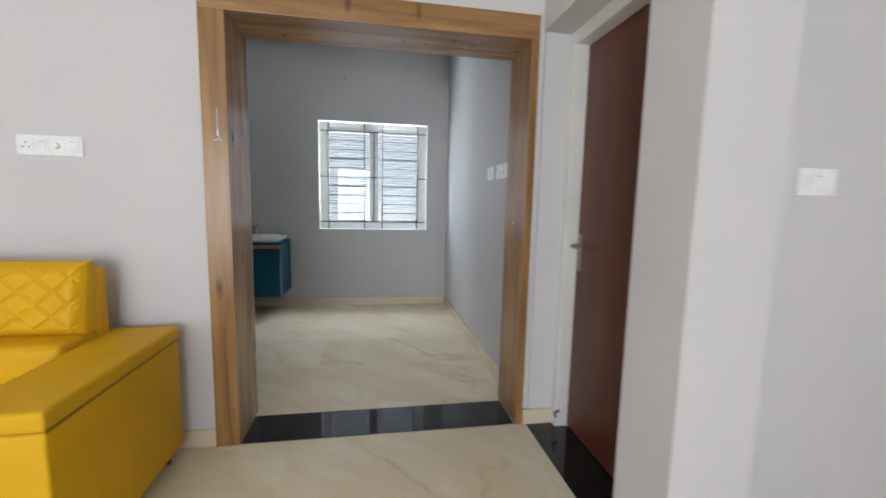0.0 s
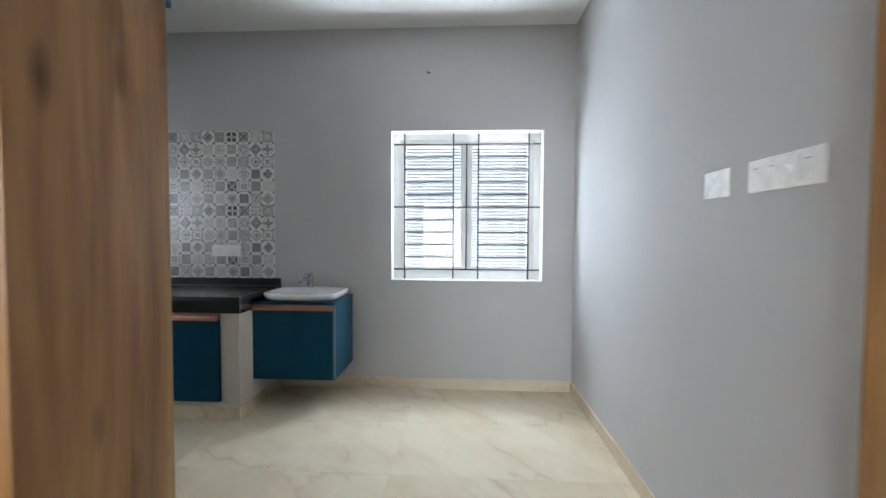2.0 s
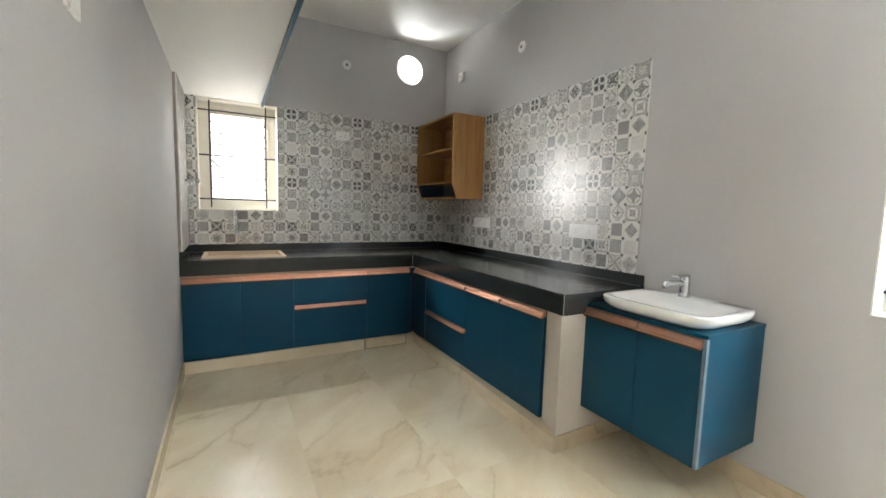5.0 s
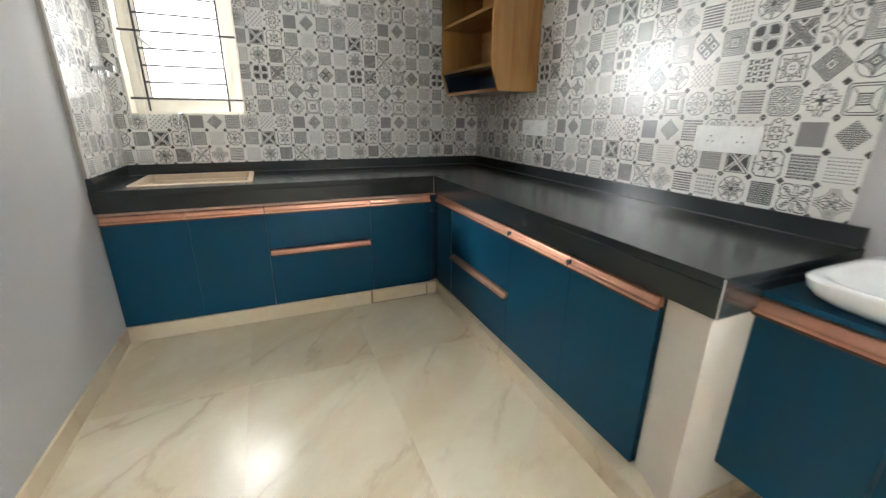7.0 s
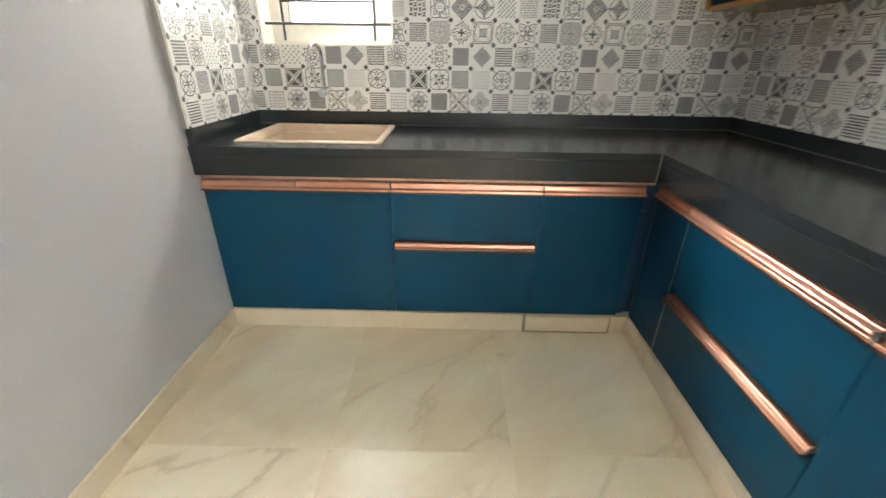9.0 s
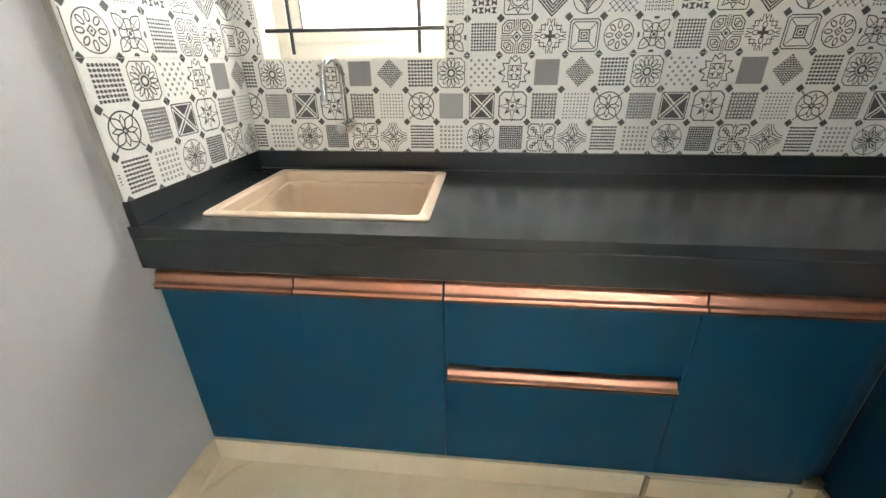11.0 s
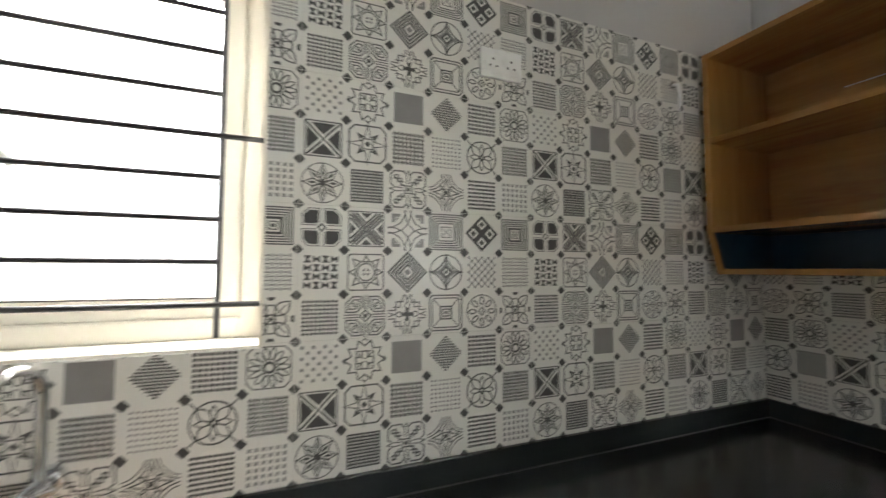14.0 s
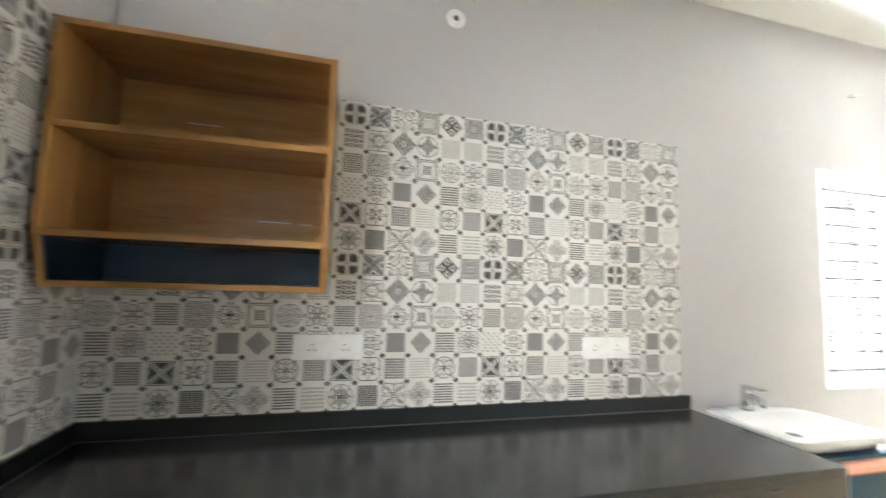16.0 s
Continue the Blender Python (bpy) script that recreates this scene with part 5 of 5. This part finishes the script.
def clipped(p, u0, u1, v0, v1):
    """Sutherland-Hodgman against an upright rectangle."""
    for axis, lim, sign in ((0, u0, 1), (0, u1, -1), (1, v0, 1), (1, v1, -1)):
        out = []
        for i in range(len(p)):
            a, b = p[i - 1], p[i]
            ia, ib = sign * (a[axis] - lim) >= 0, sign * (b[axis] - lim) >= 0
            if ia != ib:
                f = (lim - a[axis]) / (b[axis] - a[axis])
                out.append((a[0] + f * (b[0] - a[0]), a[1] + f * (b[1] - a[1])))
            if ib:
                out.append(b)
        p = out
        if len(p) < 3:
            return None
    return p


TILE_MESHES = {}


def tile_mesh(half, u0, u1, v0, v1):
    """Part u0..u1, v0..v1 (in modules) of a printed tile of six by three motifs; half names its upper or lower print."""
    key = (half, *(round(c, 3) for c in (u0, u1, v0, v1)))
    if key in TILE_MESHES:
        return TILE_MESHES[key]
    V, F, I = [], [], []
    g = 0.003
    a0, a1, b0, b1 = u0 + g, u1 - g, v0 + g, v1 - g
    e = 0.004
    lo = [(a0, b0), (a1, b0), (a1, b1), (a0, b1)]
    hi = [(a0 + e, b0 + e), (a1 - e, b0 + e), (a1 - e, b1 - e), (a0 + e, b1 - e)]
    V += [(x * MOD, 0.008, z * MOD) for x, z in lo] + [(x * MOD, 0.0004, z * MOD) for x, z in lo] + [(x * MOD, 0, z * MOD) for x, z in hi]
    for k in range(4):
        m = (k + 1) % 4
        F += [(k, m, 4 + m, 4 + k), (4 + k, 4 + m, 8 + m, 8 + k)]
        I += [0, 0]
    F.append((8, 9, 10, 11))
    I.append(0)

    def stroke(tone, p, depth):
        p = clipped(p, a0 + e, a1 - e, b0 + e, b1 - e)
        if p:
            n = len(V)
            V.extend((x * MOD, depth, z * MOD) for x, z in p)
            F.append(tuple(range(n, n + len(p))))
            I.append(1 + tone)
    for i in range(6):
        for j in range(3):
            if i + 1 < u0 or i > u1 or j + 1 < v0 or j > v1:
                continue
            d = -0.00012
            for tone, p in MOTIF[(j + 3 * half), i]:
                d -= 0.0000025
                stroke(tone, [(i + 0.5 + x, j + 0.5 + y) for x, y in p], d)
    for i in range(7):
        for j in range(4):
            stroke(0, dia(0.122, (i, j)), -0.0013)
    me = bpy.data.meshes.new("tile")
    me.from_pydata(V, [], F)
    for m in (M_GLAZE, M_INK, M_INKM, M_INKL):
        me.materials.append(m)
    me.polygons.foreach_set("material_index", I)
    me.update()
    TILE_MESHES[key] = me
    return me


def tiled(name, label, mat4, phase, u_lo, u_hi, holes):
    """Covers u_lo..u_hi of a wall from the upstand to the tile line with tiles. mat4 takes (along, into the wall, up) to the world; phase: where a tile begins."""
    field = thing(name, mat4 @ Vector(((u_lo + u_hi) / 2, 0.008, ZB)), label, "wall tiles", kind="structure")
    base = BASE[field.name]
    w, h = 6 * MOD, 3 * MOD
    k0, k1 = math.floor((u_lo - phase) / w), math.ceil((u_hi - phase) / w)
    z_hi = ZB + 12 * MOD
    for k in range(k0, k1):
        for r in range(4):
            tu, tz = phase + k * w, ZB + r * h
            cells = [(max(tu, u_lo), min(tu + w, u_hi), tz, min(tz + h, z_hi))]
            for hu0, hu1, hz0, hz1 in holes:
                nxt = []
                for a, b, c, d in cells:
                    if hu1 <= a or hu0 >= b or hz1 <= c or hz0 >= d:
                        nxt.append((a, b, c, d))
                        continue
                    if a < hu0:
                        nxt.append((a, hu0, c, d))
                    if hu1 < b:
                        nxt.append((hu1, b, c, d))
                    if c < hz0:
                        nxt.append((max(a, hu0), min(b, hu1), c, hz0))
                    if hz1 < d:
                        nxt.append((max(a, hu0), min(b, hu1), hz1, d))
                cells = nxt
            for a, b, c, d in cells:
                if b - a < 0.01 or d - c < 0.01:
                    continue
                me = tile_mesh(r % 2, (a - tu) / MOD, (b - tu) / MOD, (c - tz) / MOD, (d - tz) / MOD)
                t = new("tile", me)
                t.parent = field
                t.matrix_local = Matrix.Translation(-base) @ mat4 @ Matrix.Translation((tu, 0, tz))
    return field


# along x looking north, along y looking west, along -x looking south
NORTHFACE = Matrix.Translation((0, YN - 0.0095, 0))
WESTFACE = Matrix(((0, -1, 0, XW + 0.0095), (1, 0, 0, 0), (0, 0, 1, 0), (0, 0, 0, 1)))
SOUTHFACE = Matrix(((-1, 0, 0, 0), (0, -1, 0, YS + 0.0255), (0, 0, 1, 0), (0, 0, 0, 1)))
tiled("tiles_north", "off-white tiles printed with grey geometric patchwork motifs", NORTHFACE, -2.824 - MOD / 2 - 6 * MOD, XW + 0.0105, -1.174, [])
tiled("tiles_west", "off-white tiles printed with grey geometric patchwork motifs", WESTFACE, 4.860 - MOD / 2 - 6 * MOD, YS + 0.026, YN - 0.0105, [(WW[0], WW[1], WW[2], 3.0)])
tiled("tiles_south", "off-white tiles printed with grey geometric patchwork motifs", SOUTHFACE, 3.358 - MOD / 2 - 6 * MOD, 3.082, -XW - 0.0105, [])
ZT = ZB + 12 * MOD
solid("tile_bed_south", boxes((XW, -3.079, YS, YS + 0.0172, ZB, ZT)), M_TEDGE, "rough mortar bed at the tile edge", "tile edge", kind="structure")
solid("tile_bed_north", boxes((XW, -1.1765, YN - 0.0014, YN, ZB, ZT - 0.002)), M_TGROUT, "pale grout between the tiles", "grout", kind="structure")
solid("tile_bed_west", boxes((XW, XW + 0.0014, YS + 0.0172, WW[0], ZB, ZT - 0.002), (XW, XW + 0.0014, WW[1], YN - 0.0014, ZB, ZT - 0.002), (XW, XW + 0.0014, WW[0], WW[1], ZB, WW[2])), M_TGROUT,
      "pale grout between the tiles", "grout", kind="structure")

# ---- floor ----
floor = thing("floor", (-0.5, 2.0, 0), "cream marble-look polished porcelain floor tiles with faint veins", "floor", kind="structure")
part("grout_bed", boxes((-3.75, 3.2, -2.2, 6.515, -0.05, -0.0007)), M_GROUT, floor, "pale grout")
FLOOR_MESHES = {}


def floor_tile(x0, x1, y0, y1):
    key = (round(x1 - x0, 3), round(y1 - y0, 3))
    if key not in FLOOR_MESHES:
        w, h = key[0] - 0.001, key[1] - 0.001
        bm = bx(0, w, 0, h, -0.009, 0, 0.0005, 1)
        bmesh.ops.recalc_face_normals(bm, faces=bm.faces)
        me = bpy.data.meshes.new("floor_tile")
        bm.to_mesh(me)
        bm.free()
        me.materials.append(M_FLOOR)
        FLOOR_MESHES[key] = me
    t = new("floor_tile", FLOOR_MESHES[key])
    t.parent = floor
    t.location = Vector((x0 + 0.0008, y0 + 0.0008, 0)) - Vector((-0.5, 2.0, 0))


def lay(X0, X1, Y0, Y1, ox, oy, w, h):
    i0, i1 = math.floor((X0 - ox) / w), math.ceil((X1 - ox) / w)
    j0, j1 = math.floor((Y0 - oy) / h), math.ceil((Y1 - oy) / h)
    for i in range(i0, i1):
        for j in range(j0, j1):
            a, b = max(X0, ox + i * w), min(X1, ox + (i + 1) * w)
            c, d = max(Y0, oy + j * h), min(Y1, oy + (j + 1) * h)
            if b - a > 0.01 and d - c > 0.01:
                floor_tile(a, b, c, d)


lay(-3.10, XE, 3.94, YN, -2.42, 4.635, 1.244, 0.622)
lay(-3.75, XP, -2.2, 3.664, -2.42, 3.664, 1.244, 0.622)
lay(XP, 3.2, -2.2, 2.78, XP, 2.54, 1.244, 0.622)
